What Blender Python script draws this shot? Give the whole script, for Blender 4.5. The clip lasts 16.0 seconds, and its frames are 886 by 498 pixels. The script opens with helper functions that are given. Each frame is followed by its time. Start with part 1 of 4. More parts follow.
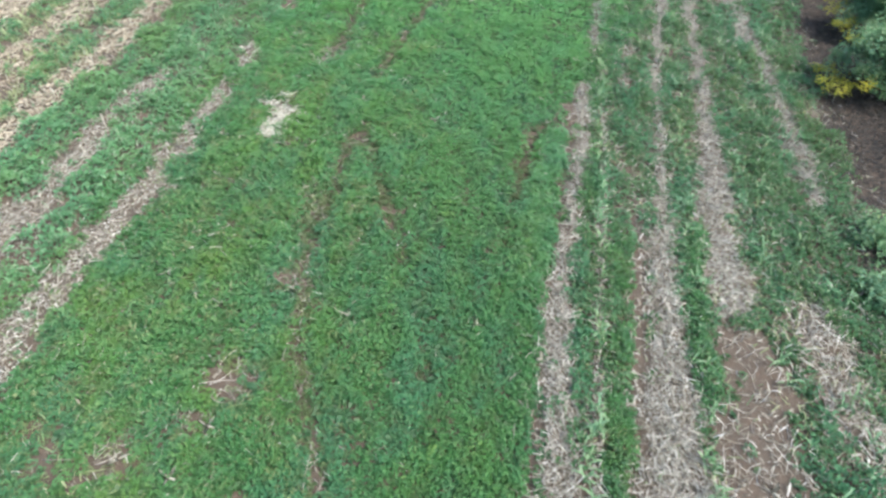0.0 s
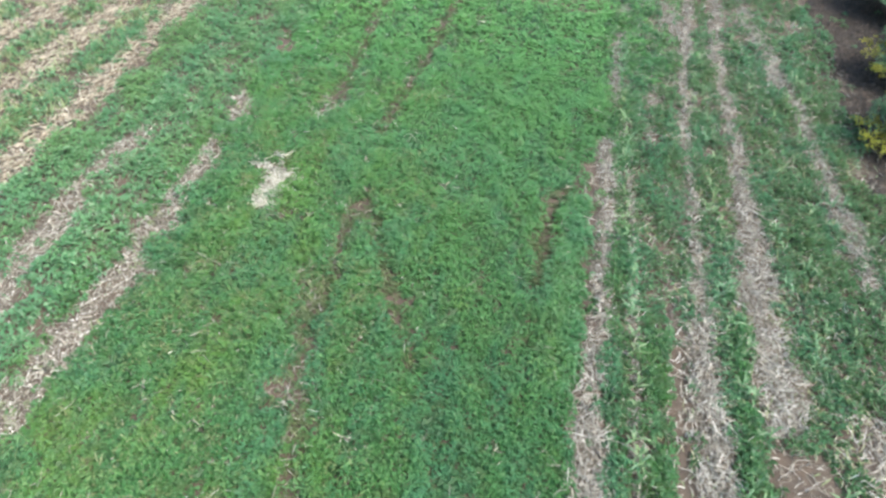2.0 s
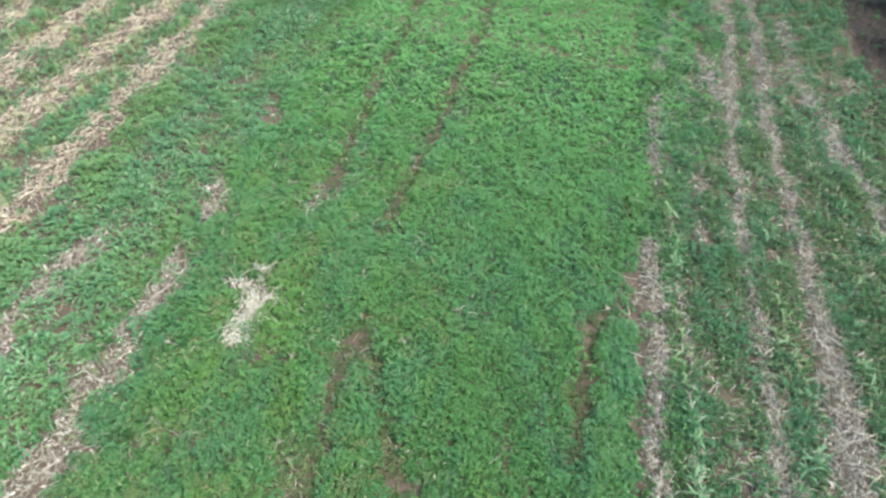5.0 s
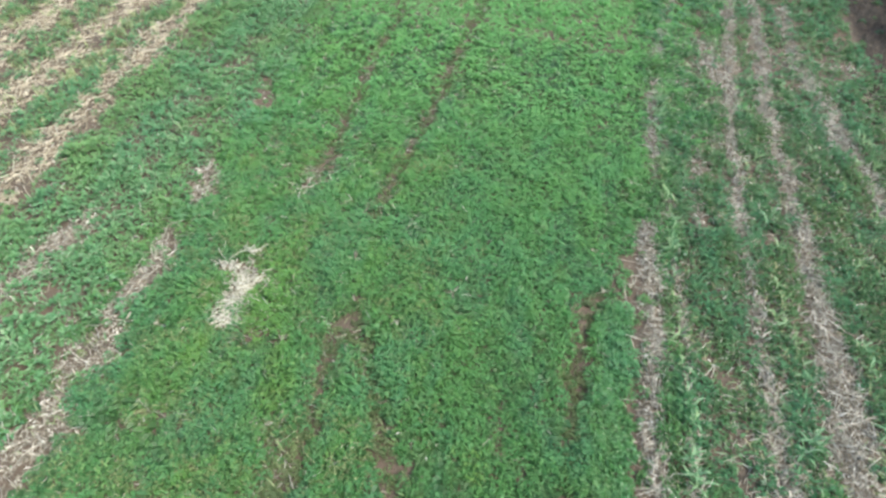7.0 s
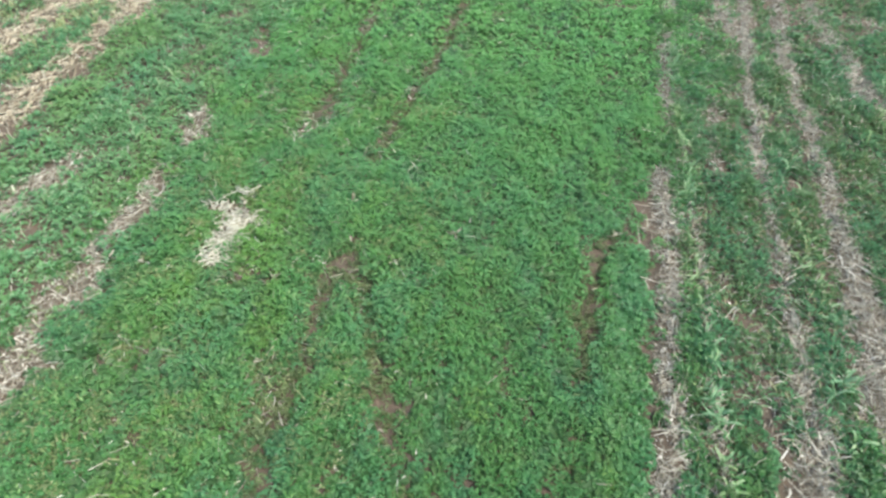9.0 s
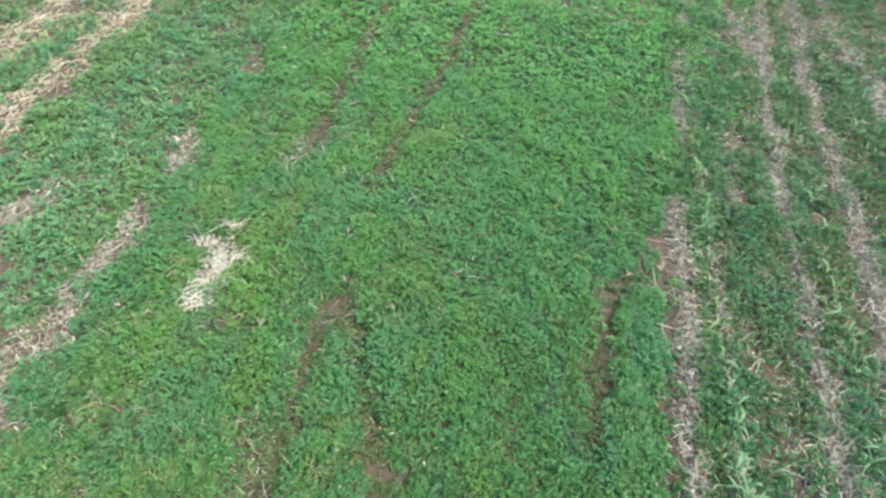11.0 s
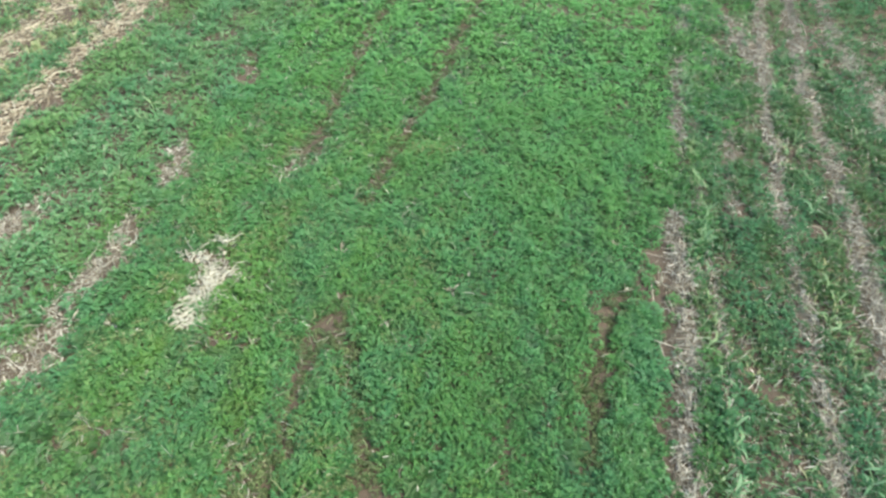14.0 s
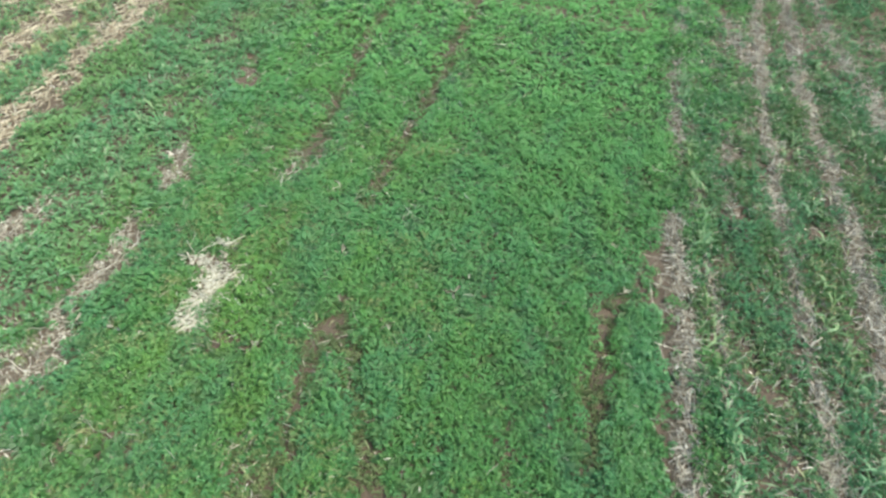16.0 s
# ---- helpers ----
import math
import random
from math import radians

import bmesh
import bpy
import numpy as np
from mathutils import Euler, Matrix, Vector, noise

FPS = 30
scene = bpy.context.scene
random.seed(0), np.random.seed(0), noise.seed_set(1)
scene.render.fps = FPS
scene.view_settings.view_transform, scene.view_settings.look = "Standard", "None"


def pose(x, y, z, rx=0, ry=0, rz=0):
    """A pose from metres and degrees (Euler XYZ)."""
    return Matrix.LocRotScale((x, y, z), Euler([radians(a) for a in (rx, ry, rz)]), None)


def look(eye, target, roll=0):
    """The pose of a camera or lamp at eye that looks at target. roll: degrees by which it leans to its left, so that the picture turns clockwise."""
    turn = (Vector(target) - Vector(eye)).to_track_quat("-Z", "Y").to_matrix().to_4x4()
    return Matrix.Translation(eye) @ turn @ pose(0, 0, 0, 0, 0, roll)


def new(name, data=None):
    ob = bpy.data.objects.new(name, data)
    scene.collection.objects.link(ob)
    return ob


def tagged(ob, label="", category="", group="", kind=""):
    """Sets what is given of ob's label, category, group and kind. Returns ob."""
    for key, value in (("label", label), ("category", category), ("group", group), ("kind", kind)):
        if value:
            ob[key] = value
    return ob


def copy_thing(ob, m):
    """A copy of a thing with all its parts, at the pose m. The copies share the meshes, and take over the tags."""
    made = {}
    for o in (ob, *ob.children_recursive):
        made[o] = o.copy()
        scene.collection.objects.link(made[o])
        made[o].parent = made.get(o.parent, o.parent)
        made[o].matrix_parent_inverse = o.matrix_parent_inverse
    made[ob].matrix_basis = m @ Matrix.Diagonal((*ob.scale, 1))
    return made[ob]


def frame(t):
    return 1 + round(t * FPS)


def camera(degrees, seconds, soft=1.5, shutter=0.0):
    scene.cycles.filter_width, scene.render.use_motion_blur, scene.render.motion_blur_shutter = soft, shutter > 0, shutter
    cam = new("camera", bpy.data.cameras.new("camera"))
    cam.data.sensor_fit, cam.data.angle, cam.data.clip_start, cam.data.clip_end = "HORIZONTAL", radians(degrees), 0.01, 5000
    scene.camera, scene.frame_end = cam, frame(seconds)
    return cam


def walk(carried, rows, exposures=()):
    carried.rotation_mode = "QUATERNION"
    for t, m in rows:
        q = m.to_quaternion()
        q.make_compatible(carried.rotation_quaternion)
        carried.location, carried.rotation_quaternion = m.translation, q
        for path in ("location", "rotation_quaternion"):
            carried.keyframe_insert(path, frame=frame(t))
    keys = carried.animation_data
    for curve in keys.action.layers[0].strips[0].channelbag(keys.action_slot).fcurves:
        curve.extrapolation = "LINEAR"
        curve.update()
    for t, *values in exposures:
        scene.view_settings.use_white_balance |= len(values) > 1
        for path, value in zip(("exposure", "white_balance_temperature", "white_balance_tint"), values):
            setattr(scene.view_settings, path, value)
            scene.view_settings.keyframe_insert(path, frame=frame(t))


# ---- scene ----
cam = camera(70.6, 16.0, soft=2.8)
PATH = [
    (0, (-0.000, -0.000, 9.200), (-1.016, 6.959, 2.091), 5.15),
    (0.5, (-0.071, 0.206, 9.228), (-1.105, 7.165, 2.122), 5.06),
    (1, (-0.283, 0.797, 9.350), (-1.287, 7.737, 2.219), 5.31),
    (1.5, (-0.494, 1.493, 9.379), (-1.506, 8.446, 2.264), 5.34),
    (2, (-0.752, 2.253, 9.391), (-1.760, 9.218, 2.287), 5.47),
    (2.5, (-1.053, 3.146, 9.373), (-2.063, 10.115, 2.272), 5.58),
    (3, (-1.304, 3.990, 9.367), (-2.310, 10.958, 2.266), 5.68),
    (3.5, (-1.545, 4.747, 9.374), (-2.541, 11.723, 2.279), 5.77),
    (4, (-1.757, 5.471, 9.410), (-2.771, 12.469, 2.339), 5.69),
    (4.2, (-1.750, 5.569, 9.360), (-2.823, 12.593, 2.323), 5.28),
    (6.5, (-1.622, 5.818, 9.310), (-2.661, 12.770, 2.198), 5.37),
    (7, (-1.568, 5.725, 9.026), (-2.610, 12.679, 1.916), 5.39),
    (7.5, (-1.500, 5.628, 8.716), (-2.576, 12.580, 1.608), 5.20),
    (8, (-1.400, 5.470, 8.224), (-2.497, 12.415, 1.114), 5.11),
    (8.2, (-1.356, 5.444, 8.099), (-2.481, 12.387, 0.991), 4.89),
    (10.3, (-1.402, 5.740, 7.647), (-2.555, 12.639, 0.500), 4.98),
    (10.5, (-1.429, 5.886, 7.640), (-2.588, 12.798, 0.507), 4.99),
    (11, (-1.575, 6.462, 7.734), (-2.733, 13.379, 0.606), 5.12),
    (11.5, (-1.653, 6.655, 7.756), (-2.809, 13.562, 0.617), 5.14),
    (12, (-1.732, 6.718, 7.744), (-2.871, 13.620, 0.597), 5.23),
    (12.5, (-1.692, 6.698, 7.711), (-2.855, 13.610, 0.579), 5.03),
    (13, (-1.676, 6.698, 7.763), (-2.837, 13.610, 0.630), 5.04),
    (13.5, (-1.619, 6.721, 7.800), (-2.774, 13.640, 0.673), 5.02),
    (14, (-1.569, 6.763, 7.823), (-2.722, 13.675, 0.689), 5.05),
    (14.5, (-1.574, 6.769, 7.853), (-2.715, 13.678, 0.714), 5.07),
    (15, (-1.575, 6.756, 7.865), (-2.708, 13.678, 0.737), 5.11),
    (15.5, (-1.643, 6.749, 7.882), (-2.757, 13.673, 0.753), 5.21),
    (16, (-1.618, 6.746, 7.902), (-2.735, 13.659, 0.763), 5.20),
]
EXPOSURES = [(0.0, 1.38, 6400, 10), (1.8, 1.46, 6500, 10), (4.0, 1.39, 6600, 8), (8.0, 1.35, 6750, 6), (11.0, 1.37, 6850, 3), (13.5, 1.32, 6920, 2), (16.0, 1.28, 6950, 1)]
walk(cam, [(t, look(eye, target, roll)) for t, eye, target, roll in PATH], EXPOSURES)

# ---- daylight: thin overcast ----
SUN_ELEVATION, SUN_HEADING = 56.0, 104.0
world = bpy.data.worlds.new("overcast")
scene.world = world
world.use_nodes = True
wn, wl = world.node_tree.nodes, world.node_tree.links
sky = wn.new("ShaderNodeTexSky")
sky.sky_type, sky.sun_disc = "NISHITA", False
sky.sun_elevation, sky.sun_rotation = radians(SUN_ELEVATION), radians(SUN_HEADING)
sky.dust_density, sky.air_density = 3.0, 1.0
wl.new(sky.outputs[0], wn["Background"].inputs["Color"])
wn["Background"].inputs["Strength"].default_value = 0.15
sun = new("sun", bpy.data.lights.new("sun", "SUN"))
sun.data.energy, sun.data.angle, sun.data.color = 1.5, radians(18), (1.0, 0.965, 0.92)
se, sh = radians(SUN_ELEVATION), radians(SUN_HEADING)
sun.matrix_world = look((40 * math.sin(sh) * math.cos(se), 40 * math.cos(sh) * math.cos(se), 40 * math.sin(se)), (0, 0, 0))


# ---- numbers: noise over the plan ----
RNG = np.random.default_rng(7)
TABLE = np.random.default_rng(3).random((256, 256))


def patchy(x, y, size, seed=0):
    """Smooth random field over the plan, 0 to 1, with features of the given size in metres."""
    x, y = np.asarray(x, float) / size + 17.3 * seed + 500, np.asarray(y, float) / size + 9.1 * seed + 500
    i, j = np.floor(x).astype(int), np.floor(y).astype(int)
    u, v = x - i, y - j
    u, v = u * u * (3 - 2 * u), v * v * (3 - 2 * v)
    a, b = TABLE[i % 256, j % 256], TABLE[(i + 1) % 256, j % 256]
    c, d = TABLE[i % 256, (j + 1) % 256], TABLE[(i + 1) % 256, (j + 1) % 256]
    return (a * (1 - u) + b * u) * (1 - v) + (c * (1 - u) + d * u) * v


def smooth(a, b, x):
    t = np.clip((np.asarray(x, float) - a) / (b - a), 0, 1)
    return t * t * (3 - 2 * t)


def inside(d, width, soft=0.12):
    """1 within the width, fading to 0 past it."""
    return 1 - smooth(width - soft, width + soft, d)


# strips of crop residue along the rows: middle line as (x, y, half width), cover of plants left in it
STRIPS = {}


def strip(key, left, *line):
    STRIPS[key] = (line, left)


strip("c", 0.12, (1.40, -14, 0.30), (1.38, 4.6, 0.30), (1.26, 6.7, 0.27), (1.16, 8.7, 0.23), (1.29, 10.5, 0.17), (1.29, 13.7, 0.21), (1.24, 15.9, 0.2), (1.34, 16.6, 0.2))
strip("c_jog", 0.2, (1.45, 16.5, 0.14), (1.64, 17.2, 0.2), (1.66, 17.8, 0.1))
strip("c_far", 0.25, (1.48, 18.0, 0.12), (1.45, 19.2, 0.2), (1.42, 22.8, 0.2))
strip("c_end", 0.4, (1.5, 24.3, 0.14), (1.9, 26.5, 0.2), (2.3, 29, 0.16))
strip("a", 0.3, (2.0, 2, 0.09), (1.97, 6.3, 0.07), (1.9, 10.6, 0.07), (1.86, 14.2, 0.08), (1.74, 15.5, 0.07))
strip("a_side", 0.5, (2.32, 16.4, 0.05), (2.36, 17.0, 0.12), (2.48, 19.1, 0.14), (2.5, 20.2, 0.06))
strip("b", 0.12, (3.2, -14, 0.52), (3.2, 5.5, 0.50), (3.21, 7.8, 0.35), (3.22, 10.4, 0.28), (3.24, 12.0, 0.18), (3.26, 13.5, 0.13), (3.27, 15.7, 0.1), (3.38, 18.7, 0.12), (3.44, 21.0, 0.14), (3.7, 23.5, 0.2), (4.1, 27.8, 0.2), (4.1, 31, 0.25), (4.3, 38, 0.2))
strip("b_side", 0.4, (3.7, 22.9, 0.3), (3.2, 24.2, 0.3), (3.0, 25.8, 0.2))
strip("d", 0.12, (4.5, 8.6, 0.25), (4.46, 9.5, 0.36), (4.41, 11.4, 0.38), (4.56, 13.5, 0.30), (4.50, 15.5, 0.25), (4.62, 17.0, 0.17), (4.58, 18.5, 0.16), (4.48, 20.4, 0.18), (4.62, 23.3, 0.24), (4.9, 26, 0.24), (5.2, 32, 0.2))
strip("d_near", 0.3, (4.95, -14, 0.5), (4.8, 5, 0.5), (4.6, 8.4, 0.42))
strip("e_near", 0.32, (7.2, 4.4, 0.5), (6.65, 6.2, 0.6), (6.2, 7.4, 0.45), (6.05, 9.4, 0.4))
strip("e", 0.35, (6.9, 12.6, 0.16), (6.84, 13.5, 0.24), (6.8, 15.0, 0.3), (6.72, 16.2, 0.28), (6.72, 18.4, 0.22), (6.6, 20, 0.2), (6.34, 21.2, 0.26), (6.18, 23.4, 0.26), (5.85, 25.2, 0.26), (6.1, 29.5, 0.22))
strip("l", 0.1, (-7.2, -14, 0.5), (-8.05, 4.8, 0.4), (-7.97, 6.5, 0.34), (-7.9, 7.6, 0.42), (-7.95, 9.0, 0.42), (-8.06, 9.9, 0.28), (-7.98, 10.6, 0.43), (-8.08, 11.5, 0.19), (-8.06, 12.3, 0.3), (-8.16, 13.3, 0.21), (-8.2, 13.8, 0.12))
strip("l_thin", 0.2, (-8.16, 14.3, 0.15), (-8.1, 14.9, 0.38), (-8.3, 15.4, 0.28), (-8.6, 15.8, 0.1))
strip("m", 0.1, (-9.2, -14, 0.5), (-9.85, 6.8, 0.47), (-9.8, 8.0, 0.38), (-9.9, 9.6, 0.35), (-10.0, 10.5, 0.38), (-10.2, 11.3, 0.22), (-10.1, 12.2, 0.33), (-9.98, 13.0, 0.35), (-10.03, 13.7, 0.12))
strip("n", 0.15, (-11.6, -14, 0.5), (-12.07, 10, 0.48), (-12.05, 13.2, 0.46), (-12.05, 15.5, 0.41), (-12.3, 18, 0.43), (-12.5, 21, 0.41), (-12.6, 26, 0.43), (-13.3, 45, 0.48))
strip("o", 0.2, (-13.4, -14, 0.6), (-13.8, 12, 0.53), (-14.1, 14.5, 0.46), (-14.3, 18, 0.5), (-14.2, 22, 0.48), (-15.0, 45, 0.6))
strip("p", 0.2, (-15.4, -14, 0.66), (-16.1, 17, 0.55), (-16.1, 22, 0.55), (-17.2, 45, 0.6))
strip("q", 0.2, (-17.4, -14, 0.6), (-17.95, 20, 0.5), (-19.4, 45, 0.6))
strip("r", 0.2, (-19.5, -14, 0.6), (-20.6, 22, 0.6), (-22, 45, 0.6))

# worn lines through the plants: half width, cover left, points
TRACKS = []


def worn_line(half, left, *points):
    TRACKS.append((points, half, left))


worn_line(0.19, 0.3, (-4.68, 10.15), (-4.33, 9.06), (-3.81, 7.84), (-3.5, 6.8), (-3.29, 6.0), (-2.82, 5.1), (-2.51, 4.5), (-2.11, 3.67), (-1.7, 2.0))
worn_line(0.2, 0.22, (-4.15, 12.45), (-3.7, 11.75), (-3.36, 11.15), (-3.05, 10.4), (-2.55, 9.38))
worn_line(0.13, 0.62, (-2.55, 9.38), (-1.7, 7.95), (-1.23, 6.67), (-0.91, 5.55), (-0.6, 4.03), (-0.4, 2.0))
worn_line(0.2, 0.28, (-4.16, 12.2), (-4.3, 11.4), (-4.18, 10.7), (-4.08, 10.0), (-4.0, 9.2))
worn_line(0.2, 0.26, (-4.0, 42.0), (-3.95, 32.0), (-4.05, 25.0), (-4.18, 21.0), (-4.26, 18.0), (-4.4, 16.4), (-4.45, 15.2))
worn_line(0.2, 0.26, (-6.9, 42.0), (-6.7, 32.0), (-6.45, 24.0), (-6.35, 20.5), (-6.14, 17.6), (-6.05, 16.3))
worn_line(0.2, 0.6, (-9.2, 42.0), (-8.95, 25.0), (-8.8, 22.5), (-8.68, 20.4), (-8.6, 19.2))
worn_line(0.24, 0.12, (0.22, 14.1), (0.1, 13.6), (0.03, 12.8), (0.0, 11.9))
worn_line(0.16, 0.45, (0.0, 11.9), (-0.04, 11.2), (-0.05, 10.4), (-0.08, 9.4))
# bare or straw-strewn spots: x, y, half width across, half length, cover left
SPOTS = [
    (-6.45, 12.88, 0.5, 0.28, 0.1),
    (-6.25, 12.3, 0.3, 0.5, 0.12),
    (-6.2, 11.72, 0.3, 0.26, 0.15),
    (-6.42, 13.4, 0.3, 0.16, 0.4),
    (0.72, 14.9, 0.35, 0.8, 0.5),
    (-6.12, 15.8, 0.35, 0.55, 0.4),
    (-4.25, 4.95, 0.5, 0.5, 0.32),
    (-3.95, 12.1, 0.35, 0.28, 0.3),
    (-5.9, 3.0, 0.6, 0.35, 0.45),
    (-4.05, 7.6, 0.3, 0.5, 0.25),
    (-8.45, 18.45, 0.35, 0.5, 0.25),
    (-9.65, 16.6, 0.22, 0.3, 0.3),
    (-10.36, 15.8, 0.25, 0.35, 0.35),
    (-10.35, 17.7, 0.2, 0.3, 0.4),
    (-4.3, 4.1, 0.45, 0.3, 0.42),
    (-5.1, 3.4, 0.4, 0.3, 0.42),
    (-9.6, 11.7, 0.25, 0.5, 0.35),
    (-5.75, 11.5, 0.22, 0.2, 0.2),
]


def strip_middle(key, y):
    """The strip's middle line and half width at a place along the rows."""
    xs, ys, halves = zip(*STRIPS[key][0])
    return np.interp(y, ys, xs), np.interp(y, ys, halves)


def strip_distance(key, x, y):
    """Distance from the strip's middle line over its half width at each place; 9 past its ends."""
    first, last = STRIPS[key][0][0], STRIPS[key][0][-1]
    x0, half = strip_middle(key, y)
    wander = (patchy(y, y * 0 + first[0], 1.1, 5) - 0.5) * 0.14
    half = half * (0.8 + 0.5 * patchy(y, y * 0 + 3 * first[0], 0.7, 6))
    d = np.abs(x - x0 - wander) / half + (patchy(x, y, 0.22, 31) - 0.5) * 0.7
    return np.where((y > first[1]) & (y < last[1]), d, 9.0)


def line_distance(points, x, y):
    best = np.full(np.shape(x), 1e9)
    for (ax, ay), (bx, by) in zip(points, points[1:]):
        t = np.clip(((x - ax) * (bx - ax) + (y - ay) * (by - ay)) / ((bx - ax) ** 2 + (by - ay) ** 2), 0, 1)
        best = np.minimum(best, np.hypot(x - ax - t * (bx - ax), y - ay - t * (by - ay)))
    return best


def spot_distance(spot, x, y):
    return np.hypot((x - spot[0]) / spot[2], (y - spot[1]) / spot[3]) + (patchy(x, y, 0.25, 9) - 0.5) * 0.7


def residue(x, y):
    """How much the ground is covered with old stalks, 0 to 1."""
    r = np.zeros(np.shape(x))
    for key in STRIPS:
        r = np.maximum(r, inside(strip_distance(key, x, y), 0.95, 0.3))
    return r


def cover(x, y):
    """How much the ground is covered with green plants, 0 to 1."""
    g = np.ones(np.shape(x))
    rough = (patchy(x, y, 0.22, 1) - 0.5) * 0.5
    for key, strip in STRIPS.items():
        g *= 1 - (1 - strip[1]) * inside(strip_distance(key, x, y) + rough, 1.0, 0.25)
    for points, half, left in TRACKS:
        d = line_distance(points, x, y) + rough * 0.35 + (patchy(x, y, 0.9, 2) - 0.5) * 0.12
        g *= 1 - (1 - left) * inside(d, half, 0.1)
    for spot in SPOTS:
        g *= 1 - (1 - spot[4]) * inside(spot_distance(spot, x, y), 1.0, 0.25)
    # weedy ground past the stubble, thinner towards the hedge
    weedy = smooth(1.5, 1.9 + 0.09 * np.maximum(y - 14, 0), x)
    g *= 1 - weedy * (0.05 + 0.45 * smooth(0.45, 0.8, patchy(x, y, 0.5, 3)))
    hedge_edge = 7.35 + 0.04 * np.maximum(y - 12, 0)
    g *= 1 - 0.88 * smooth(hedge_edge, hedge_edge + 0.7, x + (patchy(x, y, 0.9, 4) - 0.5) * 0.9) * smooth(9, 11.5, y)
    # brown soil between the near stubble
    g *= 1 - 0.85 * inside(np.hypot((x - 4.7) / 0.85, (y - 5.4) / 3.6), 1.0, 0.3) * smooth(0.32, 0.55, patchy(x, y, 0.6, 47))
    g *= 1 - 0.85 * inside(np.abs(x - 2.68) / 0.17, 1.0, 0.4) * smooth(14, 11, y)
    g *= 1 - 0.35 * inside(np.abs(x - 2.32) / 0.2, 1.0, 0.5) * inside(np.abs(y - 12.6) / 1.6, 1.0, 0.2)
    g *= 1 - 0.75 * inside(np.abs(x - 1.93) / 0.13, 1.0, 0.4) * smooth(11, 8, y)
    # brown soil along the stubble, where nothing was sown
    g *= 1 - 0.8 * inside(np.abs(x - 0.98) / 0.11, 1.0, 0.5) * inside(np.abs(y - 8) / 8.5, 1.0, 0.1)
    g *= 1 - 0.3 * smooth(0.55, 0.85, patchy(x * 5.5, y * 0.6, 1.0, 40)) * inside(np.abs(x + 2.6), 4.5, 1.0)
    g *= 1 - 0.2 * smooth(0.6, 0.85, patchy(x, y, 0.33, 44)) * smooth(-1.2, -2.5, x) * smooth(14, 10, y)
    g *= 1 - 0.35 * smooth(0.5, 0.8, patchy(x, y, 0.4, 90)) * smooth(7.5, 5, y) * smooth(-1.5, -2.5, x)
    # thin places in the crop itself
    g *= 1 - 0.3 * smooth(0.66, 0.9, patchy(x, y, 0.5, 8)) - 0.25 * smooth(0.6, 0.9, patchy(x, y, 2.3, 11)) * smooth(-2.0, -3.5, x)
    return np.clip(g, 0, 1)


def ground_height(x, y):
    """Small relief: clods, wheel ruts and a little heave along the residue strips."""
    h = (patchy(x, y, 2.5, 20) - 0.5) * 0.05 + (patchy(x, y, 0.35, 21) - 0.5) * 0.035
    h = h + 0.03 * residue(x, y)
    for points, half, _ in TRACKS:
        h = h - 0.035 * inside(line_distance(points, x, y), half, 0.1)
    return h * smooth(70, 45, np.hypot(x, y - 14))


# ---- materials ----
def material(name):
    m = bpy.data.materials.new(name)
    m.use_nodes = True
    return m, m.node_tree.nodes, m.node_tree.links, m.node_tree.nodes["Principled BSDF"]


def noise_at(nodes, links, coords, scale, detail=4.0, rough=0.6):
    n = nodes.new("ShaderNodeTexNoise")
    n.inputs["Scale"].default_value, n.inputs["Detail"].default_value, n.inputs["Roughness"].default_value = scale, detail, rough
    links.new(coords, n.inputs["Vector"])
    return n.outputs["Fac"]


def ramp(nodes, links, fac, stops):
    r = nodes.new("ShaderNodeValToRGB")
    e = r.color_ramp.elements
    while len(e) < len(stops):
        e.new(0.5)
    for item, (at, colour) in zip(e, stops):
        item.position, item.color = at, (*colour, 1)
    links.new(fac, r.inputs["Fac"])
    return r.outputs["Color"]


def mixed(nodes, links, fac, a, b, how="MIX"):
    m = nodes.new("ShaderNodeMix")
    m.data_type, m.blend_type = "RGBA", how
    for value, socket in ((fac, m.inputs[0]), (a, m.inputs[6]), (b, m.inputs[7])):
        if isinstance(value, (int, float)):
            socket.default_value = value
        elif isinstance(value, tuple):
            socket.default_value = (*value, 1)
        else:
            links.new(value, socket)
    return m.outputs[2]


def scaled(nodes, links, value, low, high, to_low=0.0, to_high=1.0):
    m = nodes.new("ShaderNodeMapRange")
    links.new(value, m.inputs[0])
    for n, v in enumerate((low, high, to_low, to_high), 1):
        m.inputs[n].default_value = v
    return m.outputs[0]


def bumped(nodes, links, bsdf, height, strength, distance):
    b = nodes.new("ShaderNodeBump")
    b.inputs["Strength"].default_value, b.inputs["Distance"].default_value = strength, distance
    links.new(height, b.inputs["Height"])
    links.new(b.outputs[0], bsdf.inputs["Normal"])


